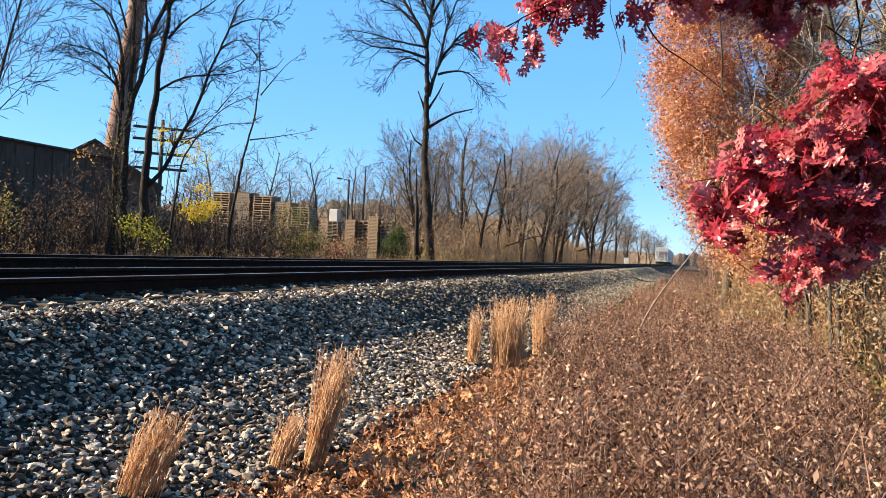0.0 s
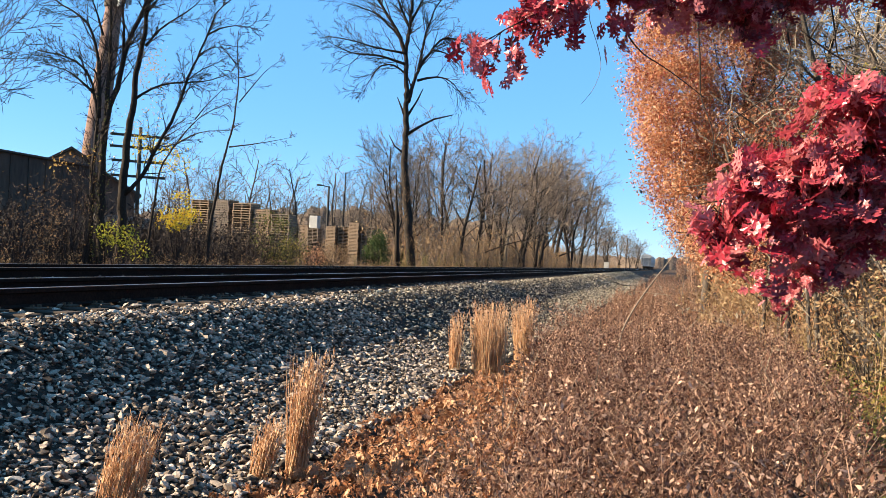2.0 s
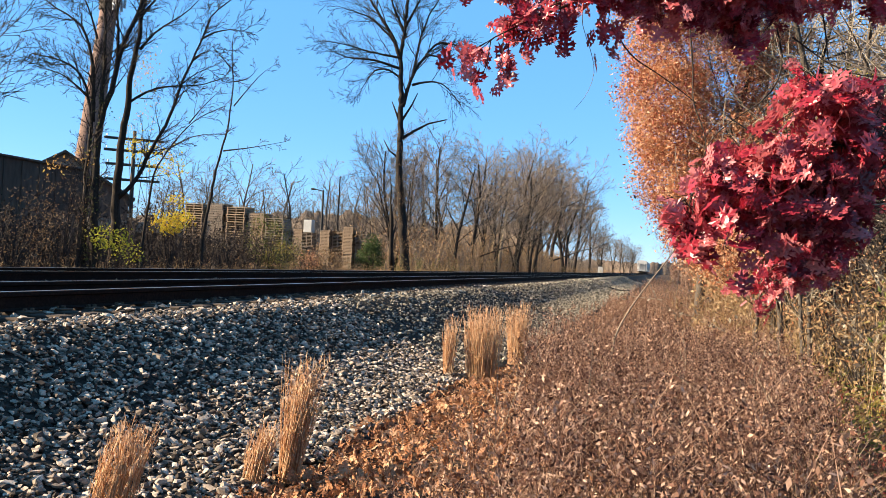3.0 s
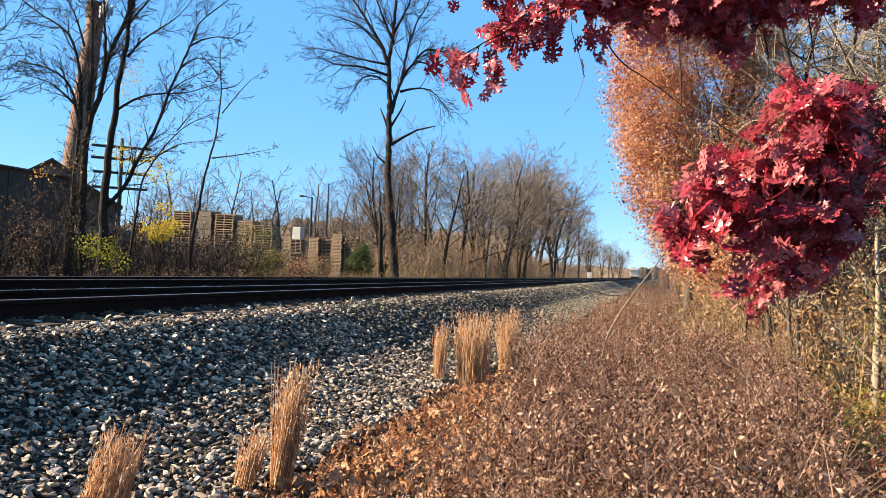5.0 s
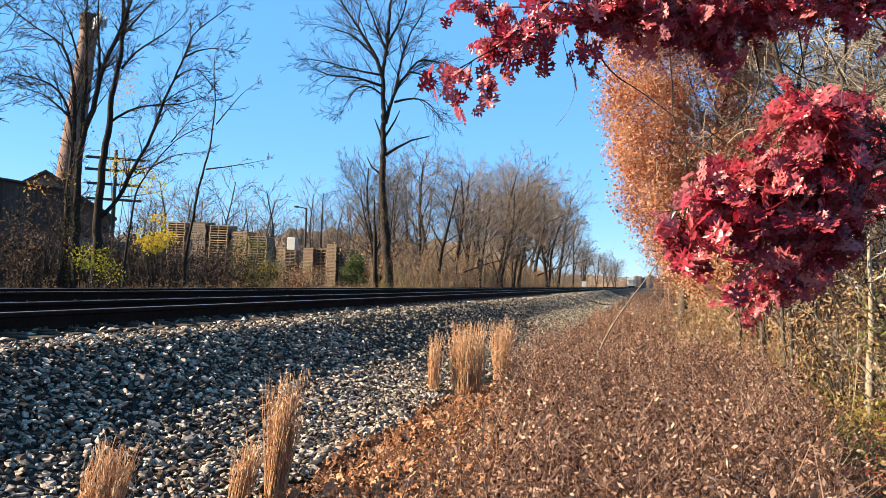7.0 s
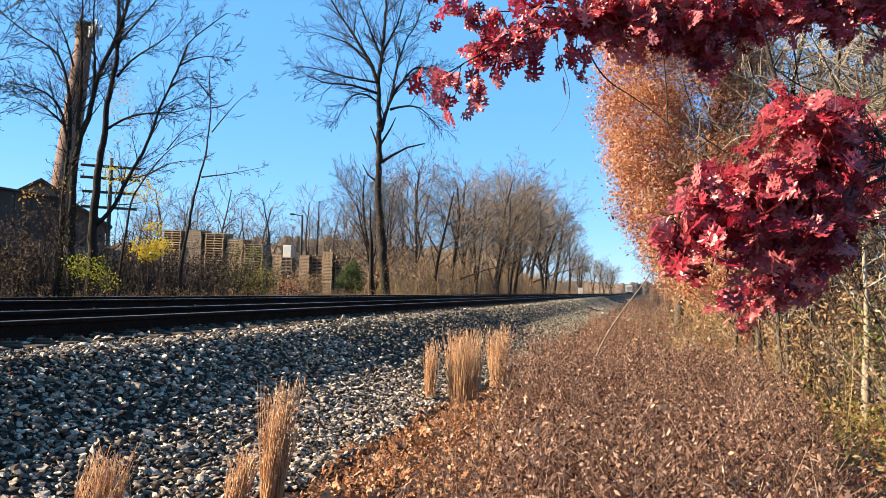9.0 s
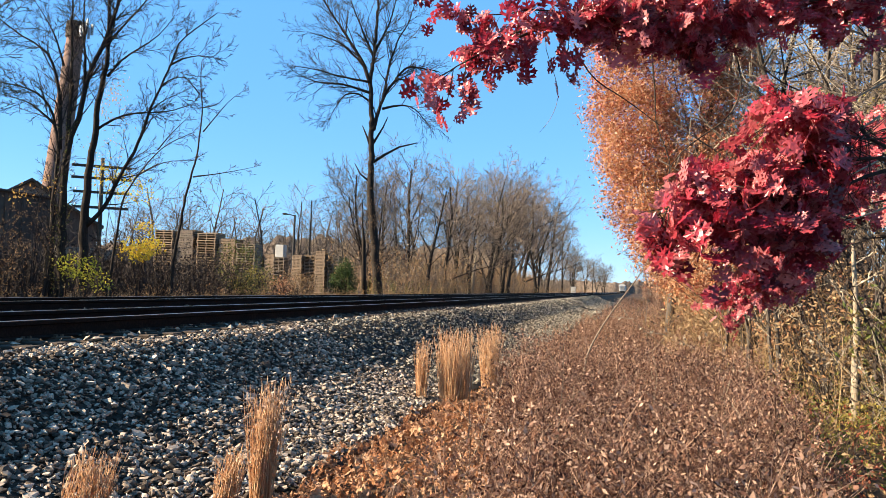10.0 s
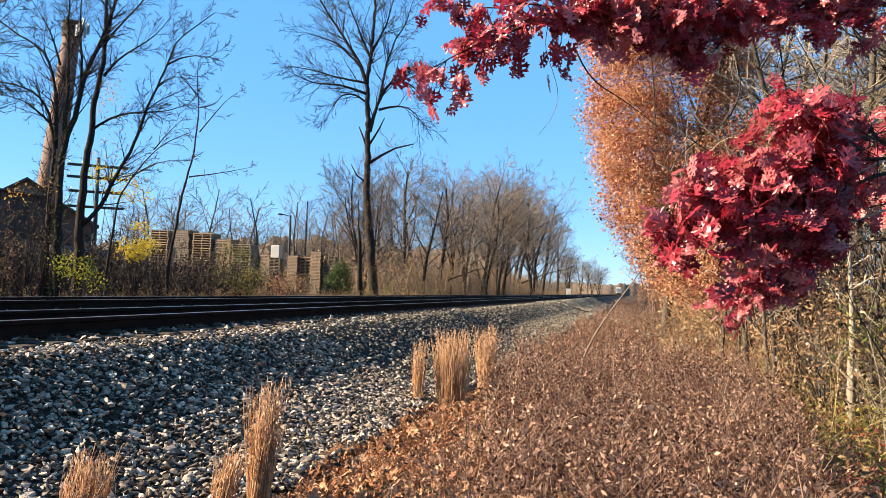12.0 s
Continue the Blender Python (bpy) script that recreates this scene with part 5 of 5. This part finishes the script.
def pallet_stack(x, y, n, seed, grey=False, turn=0):
    rng = np.random.default_rng(seed)
    root = empty("pallet_stack", (x, y, 0.56), "tall stack of greyed wooden pallets in the yard" if grey else "tall stack of tan wooden pallets in the yard", "pallets", "pallet stacks")
    for k in range(n):
        ob = new("pallet", PAL_GREY if grey else PAL)
        ob.parent = root
        ob.matrix_basis = pose(rng.uniform(-0.03, 0.03), rng.uniform(-0.03, 0.03), k * 0.1445, rz=turn + rng.uniform(-1.5, 1.5))


for k, (x, y, n) in enumerate(((-27.4, 46.0, 27), (-26.05, 46.2, 27), (-24.7, 46.1, 26), (-23.4, 46.3, 24), (-22.1, 46.0, 22), (-26.8, 47.7, 28), (-25.4, 47.8, 27))):
    pallet_stack(x, y, n, 300 + k, k % 3 == 1, 90 * (k % 2))
for k, (x, y, n) in enumerate(((-37.4, 80.0, 26), (-36.1, 80.2, 26), (-34.9, 79.8, 24), (-33.0, 80.0, 26), (-31.75, 80.3, 26), (-30.5, 79.9, 29), (-29.2, 80.1, 26), (-36.8, 81.8, 25), (-32.2, 81.9, 25), (-30.2, 81.8, 26))):
    pallet_stack(x, y, n, 320 + k, k % 4 == 2, 90 * (k % 2))


def wrapped_load():
    s = Soup()
    box(s, -35.35, -34.45, 79.4, 80.2, 4.03, 5.3, chamfer=0.05)
    s.thing("wrapped_load", M_WHITE, "tall load in white wrap among the pallets", "crate")


wrapped_load()


def shed():
    root = empty("shed", (-26, 20, 0.5), "long low dark weathered industrial shed", "building")
    s = Soup()
    box(s, -14, 0, -25, 13.6, 0, 4.55)
    s.part("wall", M_SHED, root)
    s = Soup()
    for k in range(38):
        box(s, 0.0, 0.04, -25 + k * 1.02, -25 + k * 1.02 + 0.06, 0, 4.5)
    s.part("cladding_ribs", M_SHED, root)
    s = Soup()
    box(s, -14.2, 0.12, -25.2, 13.8, 4.55, 4.65, chamfer=0.02)
    s.part("roof", M_SHED, root)


shed()


def gabled(name, at, w, d, h, rise, label, wall, roof, windows=0):
    root = empty(name, at, label, "building")
    s = Soup()
    v = [(-w / 2, -d / 2, 0), (w / 2, -d / 2, 0), (w / 2, d / 2, 0), (-w / 2, d / 2, 0), (-w / 2, -d / 2, h), (w / 2, -d / 2, h), (w / 2, d / 2, h), (-w / 2, d / 2, h), (0, -d / 2, h + rise), (0, d / 2, h + rise)]
    s.add(v, [(4, 5, 8), (6, 7, 9)], [(0, 1, 5, 4), (1, 2, 6, 5), (2, 3, 7, 6), (3, 0, 4, 7)])
    s.part("wall", wall, root)
    s = Soup()
    for side in (-1, 1):
        a, b = np.array([side * (w / 2 + 0.4), h - 0.4 * rise / (w / 2)]), np.array([0, h + rise])
        v = [(a[0], -d / 2 - 0.4, a[1] + e) for e in (0.02, 0.2)] + [(b[0], -d / 2 - 0.4, b[1] + e) for e in (0.02, 0.2)]
        v += [(x, -y, z) for x, y, z in v]
        s.add(v, None, [(0, 1, 3, 2), (4, 6, 7, 5), (1, 5, 7, 3), (0, 2, 6, 4), (0, 4, 5, 1), (2, 3, 7, 6)])
    s.part("roof", roof, root)
    for k in range(windows):
        s = Soup()
        box(s, w / 2 + 0.002, w / 2 + 0.05, -d / 2 + 1 + k * 2.2, -d / 2 + 2 + k * 2.2, h * 0.4, h * 0.8)
        s.part("window", M_BLACKSTEEL, root)
    return root


HOUSE = gabled("house", (-42.8, 53.2, 0.5), 2.4, 7, 6.75, 0.75, "grey house with a dark gabled roof behind the shed", M_PALEWALL, M_SHINGLE)
HOUSE.rotation_euler = (0, 0, radians(38))
WAREHOUSE = gabled("warehouse", (-40.4, 53.4, 0.5), 4.4, 8, 4.6, 1.3, "weathered low building beyond the yard", M_SHED, M_SHINGLE, 2)
WAREHOUSE.rotation_euler = (0, 0, radians(38))


def yard_wall():
    root = empty("yard_wall", (-34, 53, 0.5), "long low yard wall, pale concrete beam over boards dark as shade", "wall", kind="structure")
    s = Soup()
    box(s, -0.2, 0.15, -8.5, 9, 2.15, 2.85, chamfer=0.03)
    s.part("beam", M_PALEWALL, root, "pale concrete beam")
    # added boards; their dark colour imitates the shade under the beam
    for k in range(35):
        s = Soup()
        box(s, 0.0, 0.04, -8.45 + k * 0.5, -8.45 + k * 0.5 + 0.48, 0.0, 2.149)
        s.part("board", M_SHED, root)


yard_wall()


def chimney():
    root = empty("chimney", (-67.6, 86.2, 0.5), "tall round tapered brick factory chimney", "chimney")
    tilt = (0.088, 0.02)
    zs = np.linspace(0, 30.6, 24)
    r = 1.6 - 0.022 * zs
    s = Soup()
    tube(s, [(tilt[0] * z, tilt[1] * z, z) for z in zs], r, 24)
    s.part("shaft", M_BRICK, root, smooth=True)
    s = Soup()
    top = [(29.0, 0.06), (29.1, 0.18), (29.8, 0.18), (29.9, 0.26), (30.9, 0.26), (31.0, 0.1)]
    tube(s, [(tilt[0] * z, tilt[1] * z, z) for z, _ in top], [1.6 - 0.022 * z + e for z, e in top], 24)
    s.part("crown_ring", M_SHINGLE, root, "dark corbelled ring at the top")
    s = Soup()
    for k in range(5):
        z = 28.9 + 0.5 * (k % 3)
        box(s, tilt[0] * z + 1.35 + 0.15 * k, tilt[0] * z + 1.6 + 0.15 * k, -0.6 + 0.3 * k, -0.4 + 0.3 * k, z, z + 1.3)
    s.part("aerial", M_GALV, root, "small aerials on a bracket")


chimney()


def utility_pole():
    root = empty("utility_pole", (-24, 34.4, 0.55), "dark wooden utility pole with stacked crossarms", "utility pole")
    root.rotation_euler = (0, 0, radians(-55))
    s = Soup()
    tube(s, [(0, 0, 0), (0, 0, 3.5), (0, 0, 6.5)], [0.11, 0.10, 0.085], 8)
    s.part("pole", M_POLE, root, smooth=True)
    for z, a in ((6.1, 1.3), (5.55, 1.3), (4.9, 1.2), (4.2, 1.2)):
        s = Soup()
        box(s, -0.12, -0.03, -a, a, z - 0.06, z + 0.06, chamfer=0.01)
        arm = s.part("crossarm", M_POLE, root)
        for y in (-a + 0.12, -a * 0.5, a * 0.5, a - 0.12):
            s = Soup()
            tube(s, [(-0.075, y, z + 0.06), (-0.075, y, z + 0.12), (-0.075, y, z + 0.17)], [0.02, 0.035, 0.02], 6)
            s.part("insulator", M_GALV, arm)


utility_pole()


def yard_lamp():
    root = empty("street_lamp", (-36, 85.6, 0.55), "dark yard lamp on a slim pole", "street lamp")
    s = Soup()
    tube(s, [(0, 0, 0), (0, 0, 4), (0, 0, 8.3)], [0.16, 0.13, 0.11], 8)
    s.part("pole", M_BLACKSTEEL, root, smooth=True)
    s = Soup()
    tube(s, [(0, 0, 8.2), (-0.4, -0.5, 8.3), (-0.6, -0.8, 8.3)], [0.05, 0.05, 0.05], 6)
    box(s, -0.9, -0.5, -1.3, -0.7, 8.22, 8.4, chamfer=0.04)
    s.part("lamp_head", M_BLACKSTEEL, root)


yard_lamp()


def relay_case():
    root = empty("relay_case", (-14.4, 205, 0.62), "small pale trackside relay cabinet", "cabinet")
    s = Soup()
    box(s, -0.55, 0.55, -0.5, 0.5, 0.15, 1.75, chamfer=0.03)
    s.part("body", M_WHITE, root)
    s = Soup()
    box(s, -0.62, 0.62, -0.57, 0.57, 1.75, 1.83, chamfer=0.02)
    s.part("roof", M_GALV, root)
    s = Soup()
    box(s, -0.5, 0.5, -0.45, 0.45, -0.1, 0.15)
    s.part("plinth", M_PALEWALL, root)


relay_case()


def bush(name, seed, at, layers, clusters, per, size, mat, label, spread=0.14, stems=4):
    rng = np.random.default_rng(seed)
    root = empty(name, at, label, "bush")
    wood = Soup()
    pts = crown_of(rng, clusters, layers)
    for p in pts[::stems]:
        tube(wood, [(0, 0, 0), p * (0.4, 0.4, 0.55) + rng.normal(size=3) * 0.05, p], [0.02, 0.012, 0.004], 3, cap=False)
    wood.part("woody_frame", M_TWIG_DARK, root)
    s = Soup()
    leaf_cloud(s, rng, pts, per, spread, size, LEAF)
    s.part("foliage", mat, root)
    return root


bush("yellow_bush", 401, (-15.5, 21.4, 0.6), [(0, 0, 1.25, 0.5, 0.7, 0.35), (0, 0.7, 0.9, 0.35, 0.5, 0.25)], 55, 9, 0.09, M_ACID, "yellow-green leafy bush by the tracks", 0.10)
bush("yellow_bush", 402, (-16.5, 26.0, 0.6), [(0, 0.3, 2.1, 0.5, 1.0, 0.25), (0, -0.3, 1.8, 0.5, 0.6, 0.2), (0, 0.5, 2.7, 0.4, 0.5, 0.2)], 80, 9, 0.11, M_YELLOW, "bright yellow spreading sapling by the tracks", 0.10)
bush("yellow_bush", 403, (-16.5, 16.6, 0.6), [(0, 0, 1.3, 0.7, 0.8, 0.9), (0, -0.8, 0.9, 0.6, 0.6, 0.6)], 110, 9, 0.10, M_LIME, "yellow-green shrub before the dark shed", 0.12)
bush("olive_bush", 404, (-16.8, 34.0, 0.6), [(0, 0, 1.5, 0.8, 1.4, 1.3), (0, 2.2, 0.9, 0.8, 1.0, 0.8)], 170, 9, 0.10, M_OLIVE, "straggling olive-green shrub beyond the tracks", 0.16)
bush("olive_bush", 409, (-16.4, 34.6, 0.6), [(0, 0, 0.9, 0.7, 1.4, 0.6)], 80, 9, 0.10, M_LIME, "yellow-green shrub low by the tracks", 0.14)
bush("russet_bush", 405, (-16.8, 40.5, 0.6), [(0, 0, 0.9, 0.8, 2.4, 0.6)], 130, 9, 0.10, M_TANLEAF, "russet shrub by the tracks", 0.16)
bush("russet_bush", 410, (-16.5, 37.6, 0.6), [(0, 0, 0.8, 0.5, 0.9, 0.5)], 50, 9, 0.09, M_ORANGE, "small orange shrub by the tracks", 0.12)
bush("cedar_bush", 406, (-17.0, 48.2, 0.6), [(0, 0, 1.1, 0.8, 0.9, 0.9), (0, 0.1, 1.9, 0.5, 0.6, 0.6)], 340, 12, 0.10, M_CEDAR, "small dark green evergreen", 0.12)
bush("tan_bush", 411, (-18.0, 69.0, 0.6), [(0, 0, 1.2, 1.0, 2.6, 0.9)], 160, 9, 0.13, M_TANLEAF, "pale tan shrub under the woodland trees", 0.22)
bush("leafy_sprays", 415, (-17.0, 25.6, 0.6), [(0, -1.4, 4.3, 0.4, 0.7, 0.35), (0, 0.2, 4.1, 0.4, 0.9, 0.45), (0, 1.1, 3.9, 0.3, 0.5, 0.3)], 75, 6, 0.10, M_YELLOW, "sparse yellow leaves on thin twigs by the yard", 0.12, 24)
bush("leafy_sprays", 416, (-16.5, 21.2, 0.6), [(0, 0, 3.5, 0.3, 0.35, 0.2), (0, -0.9, 3.2, 0.3, 0.4, 0.3)], 14, 5, 0.10, M_AMBER, "few amber leaves clinging beside the trunk", 0.10, 24)
bush("leafy_sprays", 407, (-17.0, 24.5, 0.6), [(0, 0, 5.2, 0.4, 0.8, 0.5), (0.2, 0.2, 6.6, 0.4, 0.7, 1.0)], 60, 5, 0.075, M_AMBER, "sparse amber leaves on a thin sapling", 0.14, 30)
bush("vine_mass", 408, (-16.4, 20.5, 0.6), [(0, 0, 1.9, 0.5, 0.8, 1.3), (0, 0.4, 3.2, 0.4, 0.4, 0.6)], 70, 6, 0.065, M_DEADVINE, "brown dry vine mass hanging on a trunk", 0.12)

bush("vine_mass", 412, (-16.3, 20.9, 0.6), [(0.1, 0.4, 1.4, 0.25, 0.25, 1.2), (0.18, 0.38, 3.2, 0.2, 0.2, 1.2), (0.4, 0.36, 5.0, 0.16, 0.16, 0.8)], 90, 6, 0.07, M_OLIVE, "dark ivy climbing a bare trunk", 0.10)
bush("vine_mass", 413, (-16.6, 18.8, 0.6), [(0, 0, 0.9, 0.7, 1.3, 0.8), (0, 0.8, 1.8, 0.5, 0.6, 1.2), (0, -1.2, 1.4, 0.4, 0.4, 1.3)], 130, 7, 0.075, M_DEADVINE, "brown tangle of dry vines before the shed", 0.14)
bush("vine_mass", 414, (-16.0, 52.2, 0.6), [(-0.1, -0.1, 1.6, 0.5, 0.5, 1.7), (-0.45, -0.3, 5.0, 0.45, 0.45, 2.4), (-0.62, -0.5, 8.2, 0.4, 0.4, 1.6)], 170, 7, 0.11, M_DEADVINE, "dry vines clinging to the tall tree's trunk", 0.12)


def broken_snag():
    s = Soup()
    tube(s, [(-16.4, 50.6, 0.4), (-16.4, 50.25, 2.2), (-16.3, 49.75, 4.2), (-16.25, 49.3, 5.0)], [0.20, 0.14, 0.11, 0.05], 8)
    tube(s, [(-16.31, 49.85, 4.1), (-16.3, 49.4, 4.9), (-16.25, 49.2, 6.0), (-16.2, 48.8, 6.8)], [0.07, 0.055, 0.04, 0.02], 6)
    tube(s, [(-16.36, 50.05, 3.0), (-16.3, 50.5, 3.7), (-16.3, 50.7, 4.1)], [0.09, 0.07, 0.03], 6)
    s.thing("broken_snag", M_BARK_DARK, "dark broken-off dead trunk beside the tall tree", "tree", smooth=True)


broken_snag()

for k, (x, y, z, w, h, m) in enumerate(((2.6, 12.6, 0.9, 0.7, 0.7, M_TANLEAF), (3.4, 11.5, 1.1, 0.8, 0.8, M_OLIVE), (3.9, 14.0, 1.6, 1.0, 1.2, M_TANLEAF), (3.0, 16.5, 1.5, 1.1, 1.1, M_ORANGE), (4.9, 13.0, 2.2, 1.1, 1.6, M_ROSE), (5.6, 17.0, 2.6, 1.6, 2.0, M_TANLEAF), (4.2, 19.5, 4.8, 1.6, 1.6, M_LIME), (2.4, 18.0, 4.6, 0.8, 0.9, M_ROSE))):
    bush("thicket_bush", 420 + k, (x, y, 0.0), [(0, 0, z, w, w, h)], 90, 9, 0.085, m, "straggling leafy bush among the bare thicket stems", 0.16)


def ridge():
    """Wooded rise that closes the distance."""
    rng = np.random.default_rng(9)
    for name, x0, x1, y, h in (("far_woods", -420, -34, 235, 17), ("far_woods", -250, 300, 720, 13)):
        s = Soup()
        n = 420
        xs = np.linspace(x0, x1, n)
        top = h * (0.78 + 0.04 * np.sin(xs * 0.05) + 0.05 * np.sin(xs * 0.13 + 1) + 0.05 * np.sin(xs * 0.61)) + rng.uniform(-0.8, 0.8, n)
        yy = y + 6 * np.sin(xs * 0.07) + rng.uniform(-0.5, 0.5, n)
        v, q = [], []
        for k in range(n):
            v += [(xs[k], yy[k] - 6, 0.4), (xs[k], yy[k] - 3, top[k] * 0.7), (xs[k], yy[k], top[k]), (xs[k], yy[k] + 14, top[k] * 0.8), (xs[k], yy[k] + 18, 0.4)]
        for k in range(n - 1):
            q += [(k * 5 + i, k * 5 + 5 + i, k * 5 + 6 + i, k * 5 + 1 + i) for i in range(4)]
        s.add(v, None, q)
        s.thing(name, M_RIDGE, "brown bare woods on the skyline", "woods", kind="stuff", smooth=True)


ridge()


# ---------- the departing train ----------
CARS = []


def wheel_mesh():
    s = Soup()
    tube(s, [(-0.07, 0, 0), (-0.06, 0, 0), (-0.055, 0, 0), (0.06, 0, 0), (0.07, 0, 0)], [0.40, 0.47, 0.49, 0.46, 0.38], 20)
    return s.mesh("wheel", M_BLACKSTEEL, True)


WHEEL = wheel_mesh()


def hopper_car():
    root = empty("hopper_car", (-6.755, 220, RAIL_TOP), "light grey covered hopper car rolling away", "railway car", "train cars")
    s = Soup()
    sec = [(-1.05, 1.15), (-1.55, 1.75), (-1.58, 3.9), (-1.2, 4.35), (0, 4.5), (1.2, 4.35), (1.58, 3.9), (1.55, 1.75), (1.05, 1.15)]
    n = len(sec)
    ends = [(0.9, 2.2), (2.2, 0.0), (15.0, 0.0), (16.3, 2.2)]
    v = []
    for y, cut in ends:
        v += [(x * (0.97 if cut else 1), y, max(z, 1.15 + cut) if cut else z) for x, z in sec]
    q = [(k * n + i, k * n + (i + 1) % n, (k + 1) * n + (i + 1) % n, (k + 1) * n + i) for k in range(3) for i in range(n)]
    s.add(v, [(0, i + 1, i) for i in range(1, n - 1)] + [(3 * n, 3 * n + i, 3 * n + i + 1) for i in range(1, n - 1)], q)
    s.part("hopper_body", M_CARPAINT, root)
    s = Soup()
    box(s, -1.5, 1.5, 0.0, 17.2, 0.85, 1.1, chamfer=0.03)
    s.part("sill", M_CARPAINT, root)
    for y in (0.1, 17.1):
        for x in (-1.45, -0.75, 0.75, 1.45):
            s = Soup()
            tube(s, [(x, y, 1.1), (x, y, 4.2)], [0.04, 0.04], 5)
            s.part("ladder_post", M_WHITE, root)
        for z in (1.6, 2.3, 3.0, 3.7, 4.2):
            s = Soup()
            tube(s, [(-1.45, y, z), (1.45, y, z)], [0.03, 0.03], 5)
            s.part("rung", M_WHITE, root)
    for k in range(3):
        s = Soup()
        v = [(-1.0, 4 + k * 3.6, 1.2), (1.0, 4 + k * 3.6, 1.2), (1.0, 6.6 + k * 3.6, 1.2), (-1.0, 6.6 + k * 3.6, 1.2), (-0.4, 5 + k * 3.6, 0.45), (0.4, 5 + k * 3.6, 0.45), (0.4, 5.6 + k * 3.6, 0.45), (-0.4, 5.6 + k * 3.6, 0.45)]
        s.add(v, None, [(0, 1, 5, 4), (1, 2, 6, 5), (2, 3, 7, 6), (3, 0, 4, 7), (4, 5, 6, 7)])
        s.part("chute", M_CARPAINT, root)
    for y in (2.2, 15.0):
        s = Soup()
        box(s, -1.05, -0.9, y - 1.3, y + 1.3, 0.35, 0.75, chamfer=0.05)
        box(s, 0.9, 1.05, y - 1.3, y + 1.3, 0.35, 0.75, chamfer=0.05)
        box(s, -1.0, 1.0, y - 0.25, y + 0.25, 0.4, 0.8)
        truck = s.part("truck", M_BLACKSTEEL, root)
        for dy in (-0.85, 0.85):
            for x in (-0.755, 0.755):
                w = new("wheel", WHEEL)
                w.parent = truck
                w.location = (x, y + dy, 0.485)
    s = Soup()
    box(s, -0.12, 0.12, -0.5, 0.2, 0.72, 0.98, chamfer=0.03)
    s.part("coupler", M_BLACKSTEEL, root)
    CARS.append(root)
    return root


hopper_car()
for k in range(3):
    CARS.append(copy_thing(CARS[0], pose(-6.755, 220 + 18.2 * (k + 1), RAIL_TOP)))


def sway(pivot, dx, dz, reach):
    """A branch shifted by dx along itself and lifted dz at its tip, about the joint at pivot."""
    return Matrix.Translation(Vector(pivot) + Vector((dx, 0, 0))) @ Matrix.Rotation(dz / reach, 4, "Y") @ Matrix.Translation(-Vector(pivot))


def motions():
    # the train draws away along its track
    for k, car in enumerate(CARS):
        walk(car, [(t, pose(-6.755, y + 18.2 * k, RAIL_TOP)) for t, y in ((0.0, 215.0), (3.0, 287.0), (6.0, 359.0), (9.0, 431.0), (12.0, 503.0))])
    # oak branches in the wind: seconds, shift, lift
    over = ((0, 0.02, 0.04), (0.5, 0.03, 0.02), (1, 0.06, -0.02), (1.5, 0.03, 0.02), (2, 0.03, 0.01), (2.5, -0.01, 0.06), (3, 0.01, 0.0), (4, 0.01, 0.02), (5, 0.0, 0.0), (6, 0.0, 0.0), (7, 0.0, -0.02),
            (8, -0.02, 0.01), (9, -0.03, 0.0), (9.5, -0.04, 0.02), (10, -0.01, -0.02), (10.5, -0.01, -0.03), (11, -0.03, 0.0), (11.5, -0.04, 0.01), (12, -0.05, 0.03))
    low = ((0, -0.03, 0.03), (0.5, -0.05, 0.03), (1, 0.0, 0.03), (1.5, 0.06, -0.01), (2, 0.05, -0.05), (2.5, -0.02, 0.01), (3, -0.04, 0.0), (4, 0.0, 0.02), (5, -0.02, 0.0), (5.5, -0.03, 0.0), (6, 0.0, 0.0),
           (6.5, 0.02, -0.01), (7, 0.02, 0.0), (8, 0.01, 0.02), (9, 0.02, 0.01), (9.5, 0.02, 0.0), (10, 0.02, 0.03), (10.5, 0.01, 0.04), (11, 0.03, 0.02), (11.5, 0.05, 0.02), (12, 0.065, 0.06))
    walk(BRANCHES[0], [(t, sway((1.8, 5.7, 3.3), dx, dz, 2.6)) for t, dx, dz in over])
    walk(BRANCHES[1], [(t, sway((2.0, 5.4, 2.4), dx, dz, 1.7)) for t, dx, dz in low])
    walk(BRANCHES[2], [(t, sway((1.7, 6.3, 2.2), dx * 0.5, dz * 0.4, 1.0)) for t, dx, dz in low])
    walk(BRANCHES[3], [(t, sway((2.4, 6.7, 2.8), dx * 0.4, dz * 0.4, 1.0)) for t, dx, dz in low])
    # tufts bend to the gusts at the start and stand up again: seconds, lean in degrees
    gust = ((0, 9), (0.5, 6), (1, 7), (1.5, 5), (2, 3), (2.5, 4), (3, 4), (4, 4), (5, 3), (5.5, 3), (6, 1), (7, 1), (8, 0), (9, 1), (9.5, 0), (10, -1), (11, 0), (11.5, -1), (12, 0))
    for k, tuft in enumerate(CLUMPS):
        part_of = 1.0 if k > 2 else 0.3
        walk(tuft, [(t, Matrix.Translation(tuft.location.copy()) @ Matrix.Rotation(radians(a * part_of), 4, "Y")) for t, a in gust])


motions()
